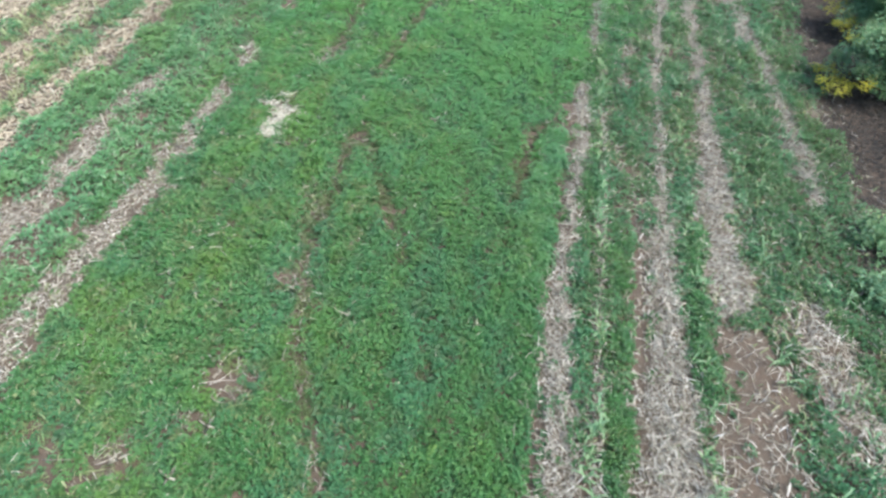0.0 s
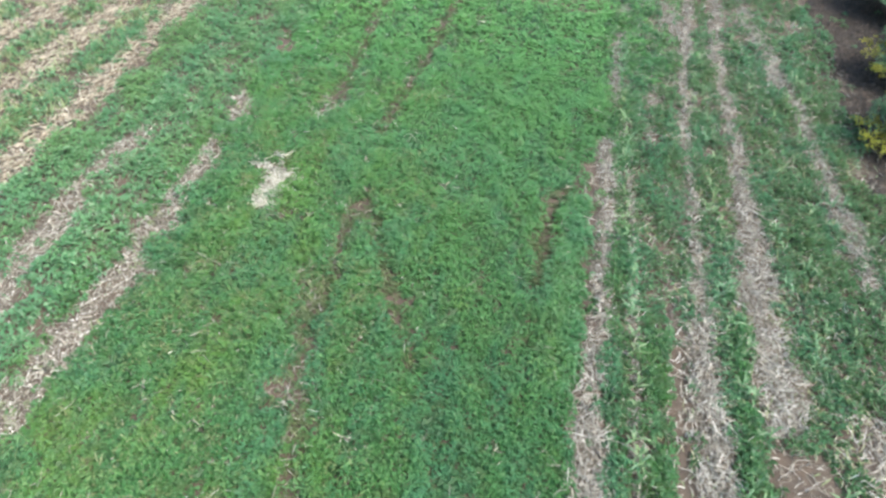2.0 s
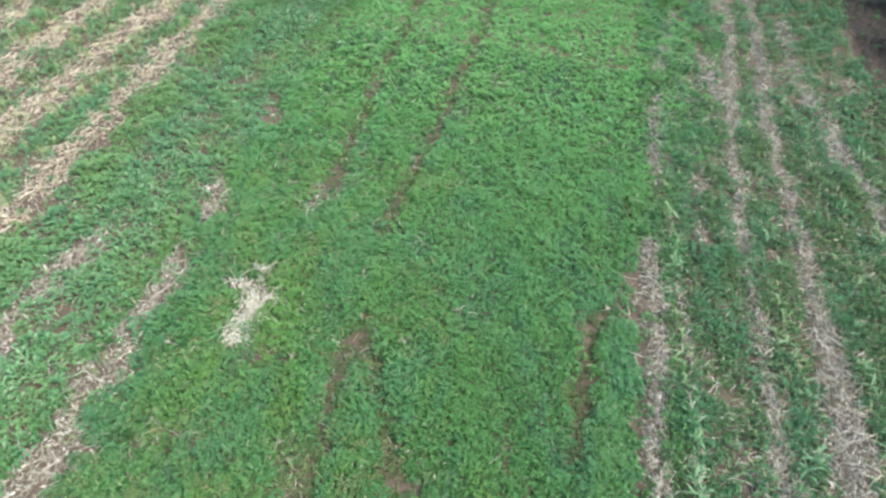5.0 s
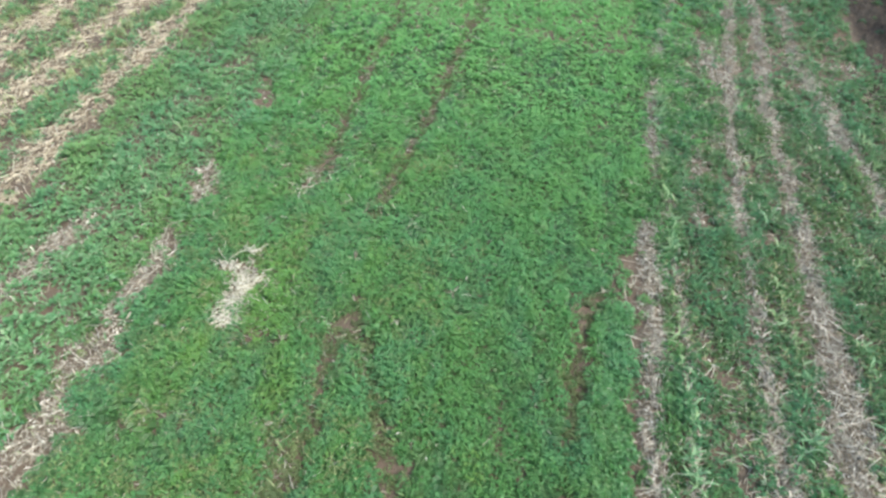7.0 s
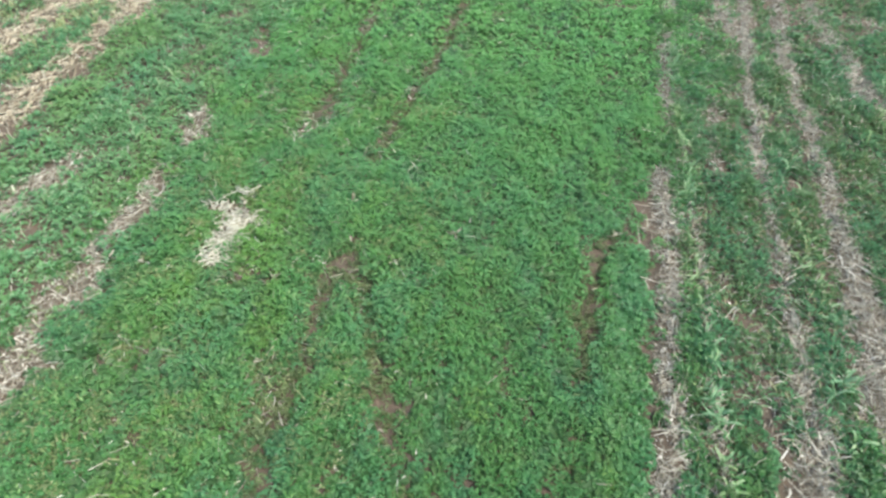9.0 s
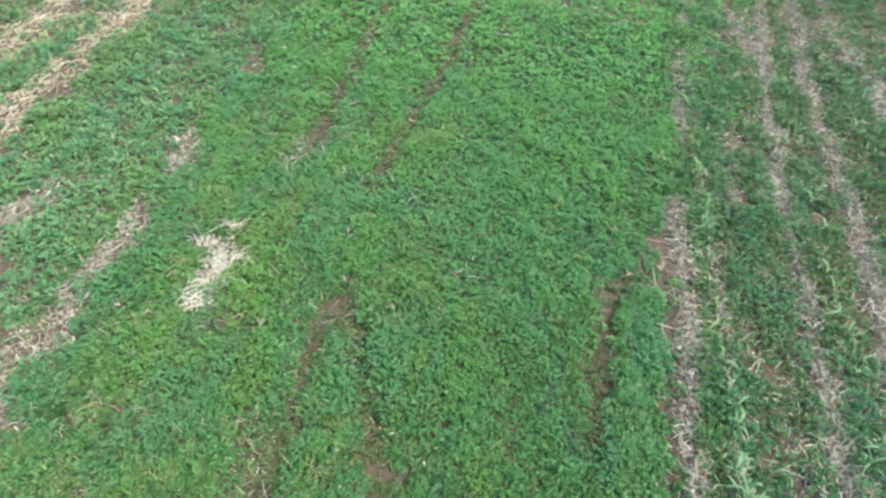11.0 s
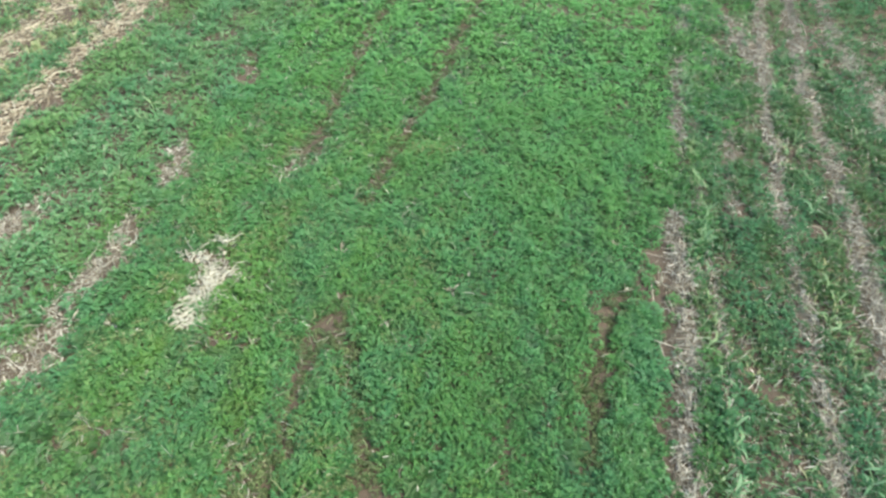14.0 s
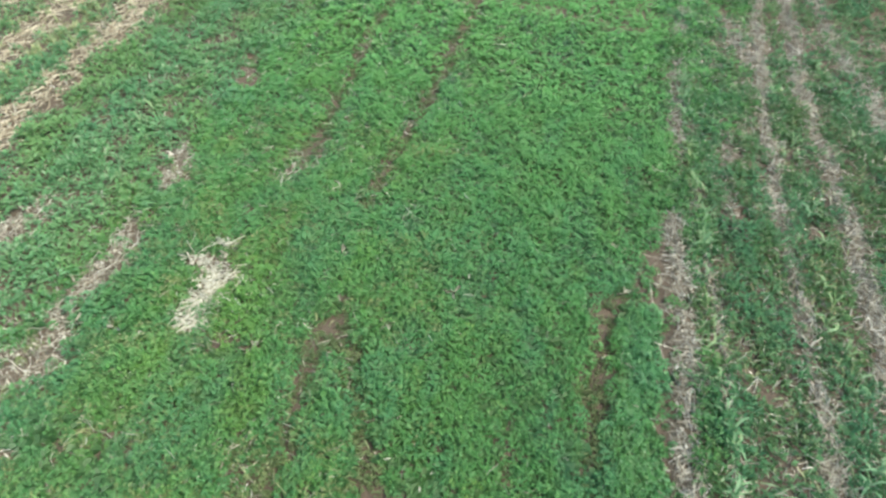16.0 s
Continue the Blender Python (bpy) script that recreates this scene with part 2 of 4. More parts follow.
def soil_material():
    m, n, l, bsdf = material("field_soil")
    at = n.new("ShaderNodeNewGeometry").outputs["Position"]
    coarse, fine, big = noise_at(n, l, at, 1.3), noise_at(n, l, at, 28, 6, 0.7), noise_at(n, l, at, 0.35, 3)
    c = ramp(n, l, fine, [(0.3, (0.052, 0.041, 0.029)), (0.55, (0.105, 0.083, 0.060)), (0.75, (0.170, 0.138, 0.103))])
    c = mixed(n, l, scaled(n, l, coarse, 0.4, 0.65), c, (0.115, 0.086, 0.060))
    # low growth that covers the land far beyond the field
    gap = n.new("ShaderNodeVectorMath")
    gap.operation = "DISTANCE"
    l.new(at, gap.inputs[0])
    gap.inputs[1].default_value = (-3, 16, 0)
    grass = ramp(n, l, big, [(0.35, (0.05, 0.12, 0.04)), (0.65, (0.11, 0.17, 0.06))])
    c = mixed(n, l, scaled(n, l, gap.outputs["Value"], 27, 40), c, grass)
    l.new(c, bsdf.inputs["Base Color"])
    bsdf.inputs["Roughness"].default_value = 0.95
    bumped(n, l, bsdf, fine, 0.9, 0.03)
    return m


def leaf_material(name, stops, drift, sheen=0.5, through_light=0.3, cool_drift=(0.07, 0.21, 0.10), olive=0.0, farther=False, pale=(0.16, 0.36, 0.16)):
    """stops: the leaves' colours from leaf to leaf; drift: the colour towards which whole patches turn."""
    m, n, l, bsdf = material(name)
    geo = n.new("ShaderNodeNewGeometry")
    c = ramp(n, l, geo.outputs["Random Per Island"], stops)
    along = n.new("ShaderNodeMapping")
    along.inputs["Scale"].default_value = (1.0, 0.4, 1.0)
    l.new(geo.outputs["Position"], along.inputs["Vector"])
    patch, fine = noise_at(n, l, along.outputs["Vector"], 0.75, 3), noise_at(n, l, geo.outputs["Position"], 30, 2)
    share = scaled(n, l, patch, 0.44, 0.60, 0.0, 0.85)
    if farther:
        # yellower patches keep to the half of the crop away from the stubble
        place = n.new("ShaderNodeSeparateXYZ")
        l.new(geo.outputs["Position"], place.inputs[0])
        less = n.new("ShaderNodeMath")
        less.operation = "MULTIPLY"
        l.new(share, less.inputs[0])
        l.new(scaled(n, l, place.outputs["X"], -5.0, -2.0, 1.0, 0.3), less.inputs[1])
        share = less.outputs[0]
    c = mixed(n, l, share, c, drift)
    cool = noise_at(n, l, along.outputs["Vector"], 1.1, 2)
    c = mixed(n, l, scaled(n, l, cool, 0.47, 0.60, 0.0, 0.75), c, cool_drift)
    c = mixed(n, l, scaled(n, l, fine, 0.3, 0.7, 0.0, 0.25), c, (0.12, 0.2, 0.07))
    single = noise_at(n, l, geo.outputs["Position"], 6.5, 2)
    c = mixed(n, l, scaled(n, l, single, 0.45, 0.75, 0.0, 0.55), c, pale)
    if olive > 0:
        # worn, brownish plants in small patches
        worn = noise_at(n, l, geo.outputs["Position"], 2.6, 3)
        c = mixed(n, l, scaled(n, l, worn, 0.52, 0.72, 0.0, olive), c, (0.10, 0.135, 0.05))
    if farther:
        # far-end brightening is put into the leaf colour: paler green along y
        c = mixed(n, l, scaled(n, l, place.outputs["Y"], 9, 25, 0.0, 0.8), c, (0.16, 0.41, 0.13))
    l.new(c, bsdf.inputs["Base Color"])
    bsdf.inputs["Roughness"].default_value = sheen
    bsdf.inputs["Specular IOR Level"].default_value = 0.35
    glow = n.new("ShaderNodeBsdfTranslucent")
    l.new(c, glow.inputs["Color"])
    both = n.new("ShaderNodeMixShader")
    both.inputs[0].default_value = through_light
    l.new(bsdf.outputs[0], both.inputs[1])
    l.new(glow.outputs[0], both.inputs[2])
    l.new(both.outputs[0], n["Material Output"].inputs["Surface"])
    return m


def dry_material(name, stops, by_object=False, stained=(0.20, 0.175, 0.13)):
    m, n, l, bsdf = material(name)
    geo = n.new("ShaderNodeNewGeometry")
    fac = n.new("ShaderNodeObjectInfo").outputs["Random"] if by_object else geo.outputs["Random Per Island"]
    c = ramp(n, l, fac, stops)
    stain = noise_at(n, l, geo.outputs["Position"], 14, 4)
    c = mixed(n, l, scaled(n, l, stain, 0.4, 0.75, 0.0, 0.5), c, stained)
    l.new(c, bsdf.inputs["Base Color"])
    bsdf.inputs["Roughness"].default_value = 0.8
    return m


SOIL = soil_material()
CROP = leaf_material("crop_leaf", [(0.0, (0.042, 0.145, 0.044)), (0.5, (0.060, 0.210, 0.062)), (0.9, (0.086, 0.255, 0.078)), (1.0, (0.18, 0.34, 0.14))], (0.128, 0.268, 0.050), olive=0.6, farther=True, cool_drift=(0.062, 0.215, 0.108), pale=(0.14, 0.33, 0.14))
BLUISH = leaf_material("row_leaf", [(0.0, (0.070, 0.19, 0.080)), (0.5, (0.115, 0.30, 0.125)), (0.9, (0.19, 0.38, 0.19)), (1.0, (0.36, 0.47, 0.30))], (0.15, 0.30, 0.10), cool_drift=(0.105, 0.29, 0.145), olive=0.35)
WEED = leaf_material("weed_leaf", [(0.0, (0.046, 0.125, 0.052)), (0.5, (0.074, 0.20, 0.082)), (0.85, (0.12, 0.26, 0.12)), (1.0, (0.26, 0.34, 0.21))], (0.090, 0.180, 0.062), cool_drift=(0.072, 0.23, 0.12), olive=0.6)
GRASS = leaf_material("dry_grass", pale=(0.40, 0.42, 0.24), stops=[(0.0, (0.15, 0.26, 0.10)), (0.5, (0.29, 0.36, 0.17)), (1.0, (0.50, 0.49, 0.30))], drift=(0.34, 0.35, 0.18), cool_drift=(0.18, 0.32, 0.14))
SHRUB = leaf_material("shrub_leaf", pale=(0.22, 0.36, 0.17), stops=[(0.0, (0.09, 0.21, 0.09)), (0.6, (0.16, 0.32, 0.15)), (0.9, (0.25, 0.39, 0.20)), (1.0, (0.34, 0.42, 0.17))], drift=(0.15, 0.29, 0.13), cool_drift=(0.15, 0.32, 0.20))
YELLOW = leaf_material("yellow_leaf", pale=(0.55, 0.50, 0.06), stops=[(0.0, (0.28, 0.30, 0.04)), (0.5, (0.50, 0.46, 0.045)), (1.0, (0.64, 0.56, 0.06))], drift=(0.42, 0.42, 0.05), cool_drift=(0.3, 0.35, 0.045))
OLIVE = leaf_material("olive_leaf", [(0.0, (0.11, 0.15, 0.06)), (0.5, (0.17, 0.235, 0.095)), (0.9, (0.27, 0.33, 0.15)), (1.0, (0.46, 0.46, 0.29))], (0.17, 0.24, 0.08), cool_drift=(0.13, 0.21, 0.09), pale=(0.22, 0.30, 0.13))
TRODDEN = leaf_material("trodden_leaf", [(0.0, (0.07, 0.085, 0.038)), (0.6, (0.10, 0.135, 0.055)), (1.0, (0.16, 0.19, 0.09))], (0.10, 0.11, 0.05), cool_drift=(0.08, 0.14, 0.06), pale=(0.13, 0.18, 0.08))
# darker green than CROP, deepening the gaps under and between plants
LOWER = leaf_material("dark_low_leaf", [(0.0, (0.025, 0.080, 0.028)), (0.6, (0.042, 0.125, 0.040)), (1.0, (0.075, 0.155, 0.055))], (0.055, 0.12, 0.035), cool_drift=(0.035, 0.11, 0.055), pale=(0.06, 0.14, 0.05))
FRESH = leaf_material("fresh_leaf", [(0.0, (0.085, 0.22, 0.065)), (0.6, (0.14, 0.31, 0.10)), (1.0, (0.26, 0.41, 0.17))], (0.17, 0.32, 0.075), cool_drift=(0.11, 0.29, 0.12), pale=(0.22, 0.40, 0.17))
SEEDLING = leaf_material("seedling_leaf", [(0.0, (0.10, 0.22, 0.09)), (0.6, (0.18, 0.33, 0.16)), (1.0, (0.38, 0.46, 0.28))], (0.22, 0.33, 0.14), cool_drift=(0.15, 0.33, 0.18), pale=(0.36, 0.45, 0.28))
STRAW = dry_material("weathered_straw", [(0.0, (0.108, 0.096, 0.070)), (0.35, (0.245, 0.234, 0.185)), (0.75, (0.405, 0.395, 0.330)), (1.0, (0.69, 0.68, 0.60))])
BLEACHED = dry_material("bleached_straw", [(0.0, (0.165, 0.148, 0.108)), (0.35, (0.31, 0.295, 0.228)), (0.75, (0.465, 0.45, 0.368)), (1.0, (0.71, 0.70, 0.61))])
TAN = dry_material("tan_straw", [(0.0, (0.21, 0.18, 0.12)), (0.5, (0.38, 0.335, 0.24)), (1.0, (0.56, 0.52, 0.40))])
PALE = dry_material("pale_straw", [(0.0, (0.32, 0.30, 0.22)), (0.5, (0.48, 0.47, 0.38)), (1.0, (0.72, 0.71, 0.62))], stained=(0.24, 0.25, 0.17))
STALK = dry_material("maize_stalk", [(0.0, (0.26, 0.225, 0.17)), (0.5, (0.43, 0.39, 0.31)), (1.0, (0.64, 0.60, 0.50))], by_object=True)
DARK_LITTER = dry_material("dark_leaf_litter", [(0.0, (0.022, 0.019, 0.015)), (0.6, (0.05, 0.043, 0.034)), (0.95, (0.085, 0.07, 0.055)), (1.0, (0.20, 0.17, 0.13))], stained=(0.04, 0.035, 0.028))
BARK = dry_material("bark", [(0.0, (0.10, 0.075, 0.055)), (1.0, (0.16, 0.125, 0.095))])


# ---- mesh helpers ----
def mesh_of(name, verts, faces, mat, flat=True):
    """A mesh from an array of vertices and an array of faces that all have as many corners."""
    verts, faces = np.asarray(verts, np.float32), np.asarray(faces, np.int32)
    me = bpy.data.meshes.new(name)
    count, corners = faces.shape
    me.vertices.add(len(verts))
    me.vertices.foreach_set("co", verts.ravel())
    me.loops.add(count * corners)
    me.loops.foreach_set("vertex_index", faces.ravel())
    me.polygons.add(count)
    me.polygons.foreach_set("loop_start", np.arange(0, count * corners, corners, dtype=np.int32))
    me.polygons.foreach_set("use_smooth", np.full(count, not flat))
    me.materials.append(mat)
    me.update(calc_edges=True)
    return me


def turned(yaw, pitch):
    """Unit vectors along, across and out of leaves that point at a yaw and rise by a pitch."""
    along = np.stack([np.cos(yaw) * np.cos(pitch), np.sin(yaw) * np.cos(pitch), np.sin(pitch)], -1)
    across = np.stack([-np.sin(yaw), np.cos(yaw), np.zeros_like(yaw)], -1)
    return along, across, np.cross(along, across)


def leaf_arrays(base, yaw, pitch, length, width, fold=0.25):
    """Kite-shaped leaves, folded along the midrib: four corners, two triangles each."""
    along, across, out = turned(yaw, pitch)
    length, width = length[:, None], width[:, None]
    mid = base + along * length * 0.55
    side, lift = across * width * 0.5, out * width * fold
    tip = base + along * length - out * length * 0.12
    v = np.stack([base, mid + side + lift, tip, mid - side + lift], 1).reshape(-1, 3)
    k = np.arange(len(base))[:, None] * 4
    f = np.stack([k + [0, 1, 2], k + [0, 2, 3]], 1).reshape(-1, 3)
    return v, f


def blade_arrays(base, yaw, pitch, length, width, droop):
    """Arching grass or maize blades: a tapered ribbon of three segments with a keel."""
    points = []
    along, across, out = turned(yaw, pitch)
    for s, w in ((0.0, 0.7), (0.4, 1.0), (0.75, 0.7)):
        centre = base + along * (length * s)[:, None] - np.array([0, 0, 1.0]) * (droop * length * s * s)[:, None]
        points += [centre + across * (width * w * 0.5)[:, None], centre - across * (width * w * 0.5)[:, None]]
    points.append(base + along * length[:, None] - np.array([0, 0, 1.0]) * (droop * length)[:, None])
    v = np.stack(points, 1).reshape(-1, 3)
    k = np.arange(len(base))[:, None] * 7
    f = np.stack([k + t for t in ([0, 2, 3], [0, 3, 1], [2, 4, 5], [2, 5, 3], [4, 6, 5])], 1).reshape(-1, 3)
    return v, f


def straw_arrays(centre, yaw, pitch, length, thick, bend):
    """Bent three-sided stalks: nine corners, twelve triangles each."""
    along, across, out = turned(yaw, pitch)
    rings = []
    for s, off in ((-0.5, 0.0), (0.05, 1.0), (0.5, 0.0)):
        c = centre + along * (length * s)[:, None] + across * (bend * off)[:, None]
        for a in (90, 210, 330):
            rings.append(c + (across * math.cos(radians(a)) + out * math.sin(radians(a))) * (thick * 0.5)[:, None])
    v = np.stack(rings, 1).reshape(-1, 3)
    k = np.arange(len(centre))[:, None] * 9
    tri = []
    for r in (0, 3):
        for i in range(3):
            j = (i + 1) % 3
            tri += [[r + i, r + j, r + 3 + j], [r + i, r + 3 + j, r + 3 + i]]
    f = np.stack([k + t for t in tri], 1).reshape(-1, 3)
    return v, f


def stuff(name, arrays, mat, label, category):
    ob = new(name, mesh_of(name, *arrays, mat))
    return tagged(ob, label, category, kind="stuff")


def scattered(x0, x1, y0, y1, per_metre):
    n = int((x1 - x0) * (y1 - y0) * per_metre)
    return RNG.uniform(x0, x1, n), RNG.uniform(y0, y1, n)


def in_view_fan(x, y, margin=1.5):
    """The part of the field that the flight passes over."""
    return (x > -7.5 - margin - 0.82 * (y - 1.0)) & (x < 6.6 + margin + 0.30 * (y - 4)) & (y > 0.5 - margin)


# ---- ground ----
def axis(lo, hi, step, far):
    inner = np.arange(lo, hi + step, step)
    out = np.cumsum(step * 1.35 ** np.arange(1, 40))
    out = np.append(out[out < far], far)
    return np.concatenate([lo - out[::-1], inner, hi + out])


gx, gy = axis(-24, 13, 0.2, 2500), axis(-4, 40, 0.2, 2500)
GX, GY = np.meshgrid(gx, gy, indexing="ij")
GZ = ground_height(GX.ravel(), GY.ravel())
corner = np.arange(GX.size).reshape(GX.shape)
quads = np.stack([corner[:-1, :-1], corner[1:, :-1], corner[1:, 1:], corner[:-1, 1:]], -1).reshape(-1, 4)
ground = new("ground", mesh_of("ground", np.stack([GX.ravel(), GY.ravel(), GZ], -1), quads, SOIL, flat=False))
tagged(ground, "brown tilled field soil with clods and worn lines", "ground", kind="structure")


# ---- green cover ----
def plants_on(x, y, leaves, length, height, pitch=(5, 55), width=0.55):
    """Low plants as rosettes of leaves at the places given; height is how far the leaf bases rise."""
    n = len(x)
    vigour = 0.7 + 0.6 * patchy(x, y, 0.45, 14)
    x, y, vigour = (np.repeat(a, leaves) for a in (x, y, vigour))
    x, y = x + RNG.normal(0, 0.03, n * leaves), y + RNG.normal(0, 0.03, n * leaves)
    z = ground_height(x, y) + height * vigour * RNG.random(n * leaves) ** 0.7
    size = length * vigour * RNG.uniform(0.5, 1.4, n * leaves)
    return leaf_arrays(np.stack([x, y, z], -1), RNG.uniform(0, 2 * np.pi, n * leaves), np.radians(RNG.uniform(*pitch, n * leaves)), size, size * width * RNG.uniform(0.8, 1.2, n * leaves))


def tufts_on(x, y, leaves, spread, height, length, width=0.58, rise=60.0):
    """Whole plants as low mounds of leaves that stand in the middle and lean outwards at the rim."""
    n = len(x) * leaves
    vigour = (0.5 + 1.0 * patchy(x, y, 0.5, 14) * RNG.uniform(0.6, 1.4, len(x))) * (0.45 + 0.55 * smooth(0.1, 0.75, cover(x, y)))
    x, y, vigour = (np.repeat(a, leaves) for a in (x, y, vigour))
    out, way = np.sqrt(RNG.random(n)), RNG.uniform(0, 2 * np.pi, n)
    px, py = x + spread * vigour * out * np.cos(way), y + spread * vigour * out * np.sin(way)
    z = ground_height(px, py) + height * vigour * (1 - 0.8 * out ** 2) * RNG.uniform(0.45, 1.0, n)
    size = length * np.sqrt(vigour) * RNG.uniform(0.6, 1.3, n)
    pitch = np.radians(rise * (1 - out) - 8 + RNG.normal(0, 16, n))
    return leaf_arrays(np.stack([px, py, z], -1), way + RNG.normal(0, 0.8, n), pitch, size, size * width * RNG.uniform(0.8, 1.2, n))


def sown(x0, x1, y0, y1, across, along):
    """Places of single plants: drill rows along y with uneven gaps."""
    gx, gy = np.meshgrid(np.arange(x0, x1, across), np.arange(y0, y1, along), indexing="ij")
    return (gx + RNG.normal(0, 0.3 * across, gx.shape)).ravel(), (gy + RNG.normal(0, 0.4 * along, gx.shape)).ravel()


def kept(x, y, chance):
    k = RNG.random(len(x)) < chance
    return x[k], y[k]


x, y = sown(-8.5, 2.2, -1.1, 20, 0.19, 0.16)
x, y = kept(x, y, smooth(0.0, 0.6, cover(x, y)) * smooth(1.75 + 0.09 * np.maximum(y - 14, 0), 1.15, x + (patchy(x, y, 1.1, 70) - 0.5) * 0.9) * smooth(-8.6, -7.6 + 0.05 * np.maximum(y - 14, 0), x + 0.045 * y) * in_view_fan(x, y))
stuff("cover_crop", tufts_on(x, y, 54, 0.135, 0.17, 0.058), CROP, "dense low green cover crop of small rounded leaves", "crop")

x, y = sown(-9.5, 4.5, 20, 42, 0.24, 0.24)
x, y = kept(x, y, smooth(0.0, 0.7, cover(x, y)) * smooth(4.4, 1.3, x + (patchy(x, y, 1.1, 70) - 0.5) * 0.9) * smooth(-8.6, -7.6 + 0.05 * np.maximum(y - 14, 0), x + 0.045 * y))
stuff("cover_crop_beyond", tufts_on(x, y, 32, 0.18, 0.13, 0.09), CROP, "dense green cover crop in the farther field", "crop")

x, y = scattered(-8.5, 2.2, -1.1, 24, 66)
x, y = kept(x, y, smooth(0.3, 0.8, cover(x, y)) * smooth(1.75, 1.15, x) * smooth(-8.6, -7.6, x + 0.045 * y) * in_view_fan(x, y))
stuff("lower_leaves", plants_on(x, y, 5, 0.13, 0.035, (-5, 20), 0.75), LOWER, "flat darker leaves under the cover crop", "crop")

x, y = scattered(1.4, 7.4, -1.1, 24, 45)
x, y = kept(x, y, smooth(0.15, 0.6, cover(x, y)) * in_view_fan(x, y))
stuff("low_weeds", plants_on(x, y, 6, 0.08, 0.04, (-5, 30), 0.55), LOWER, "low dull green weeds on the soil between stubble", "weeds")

# a strip of fresher, bluish plants beside the stubble
x, y = sown(0.22, 1.02, 8.5, 14.8, 0.17, 0.15)
x, y = kept(x, y, cover(x, y))
stuff("fresh_plants", tufts_on(x, y, 60, 0.125, 0.16, 0.055), BLUISH, "fresh bluish-green plants beside the stubble row", "crop")

x, y = sown(-21, -6.4, -1.1, 36, 0.27, 0.25)
x, y = kept(x, y, cover(x, y) * smooth(-7.2 + 0.05 * np.maximum(y - 14, 0), -8.2, x + 0.045 * y) * (0.35 + 0.65 * smooth(-12.6, -11.4, x + 0.05 * y)) * in_view_fan(x, y))
stuff("row_crop", tufts_on(x, y, 52, 0.21, 0.25, 0.095, 0.45), BLUISH, "taller bluish-green leafy plants between rows of residue", "crop")

x, y = scattered(-24, -11, -1.1, 42, 20)
x, y = kept(x, y, cover(x, y) * smooth(-11.2, -12.2, x + 0.05 * y) * in_view_fan(x, y))
n = len(x) * 7
bx, by = np.repeat(x, 7) + RNG.normal(0, 0.06, n), np.repeat(y, 7) + RNG.normal(0, 0.06, n)
stuff("yellowing_grass", blade_arrays(np.stack([bx, by, ground_height(bx, by)], -1), RNG.uniform(0, 6.28, n), np.radians(RNG.uniform(20, 75, n)), RNG.uniform(0.14, 0.34, n), RNG.uniform(0.026, 0.045, n), RNG.uniform(0.1, 0.5, n)), GRASS, "yellowing grass between straw rows", "grass")

x, y = sown(1.3, 9.5, -1.1, 22, 0.19, 0.19)
x, y = kept(x, y, smooth(0.1, 1.0, cover(x, y)) * in_view_fan(x, y))
stuff("weeds", tufts_on(x, y, 32, 0.15, 0.2, 0.085, 0.45, 75), WEED, "patchy green weeds between rows of maize stubble", "weeds")
x, y = sown(1.3, 13.0, 22, 44, 0.28, 0.28)
x, y = kept(x, y, cover(x, y) * in_view_fan(x, y))
stuff("weeds_beyond", tufts_on(x, y, 30, 0.2, 0.18, 0.12, 0.5, 70), WEED, "patchy green weeds in the farther stubble", "weeds")

x, y = sown(-8.2, -1.2, -1.0, 17.5, 0.2, 0.2)
thin = np.maximum(smooth(0.35, 0.6, patchy(x, y, 1.6, 81)) * smooth(-1.3, -3.2, x), 0.7 * smooth(8, 5, y) * smooth(-1.3, -2.6, x))
x, y = kept(x, y, np.maximum(0.9 * smooth(0.42, 0.7, patchy(x, y, 0.45, 80)) * thin, 0.75 * smooth(0.75, 0.45, cover(x, y)) * smooth(0.05, 0.2, cover(x, y)) * smooth(-1.2, -1.8, x) * (residue(x, y) < 0.3)))
stuff("worn_plants", tufts_on(x, y, 34, 0.13, 0.17, 0.06, 0.42), OLIVE, "olive yellowing plants among the green crop", "crop")

# light green plants that stand above the crop
x, y = sown(-8.0, 0.9, 0.0, 18, 0.3, 0.3)
x, y = kept(x, y, smooth(0.48, 0.75, patchy(x, y, 0.7, 84)) * (0.25 + 0.75 * smooth(-2.5, -4.5, x)) * smooth(0.4, 0.8, cover(x, y)))
stuff("light_plants", tufts_on(x, y, 44, 0.16, 0.23, 0.07, 0.36, 75), FRESH, "light yellowish-green plants standing above the crop", "crop")

# crop plants that came up between the stubble rows
x, y = sown(2.05, 4.15, 2.5, 12.2, 0.17, 0.15)
x, y = kept(x, y, np.maximum(inside(np.abs(x - 2.36) / 0.24, 1.0, 0.3) * smooth(11.5, 9.5, y), 0.8 * inside(np.abs(x - 3.88 - 0.03 * (y - 9)) / 0.17, 1.0, 0.3) * smooth(6, 7, y)) * smooth(0.25, 0.5, patchy(x, y, 0.6, 48)))
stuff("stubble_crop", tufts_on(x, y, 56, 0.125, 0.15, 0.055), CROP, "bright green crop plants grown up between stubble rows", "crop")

# trodden plants left in the worn lines
x, y = scattered(-9.2, 1.0, 1.0, 36, 130)
line = np.min([line_distance(points, x, y) / half for points, half, _ in TRACKS], axis=0)
x, y = kept(x, y, 0.8 * inside(line, 1.1, 0.5))
stuff("trodden_plants", plants_on(x, y, 6, 0.07, 0.04, (-5, 35), 0.5), TRODDEN, "trodden dull olive plants in worn lines", "crop")

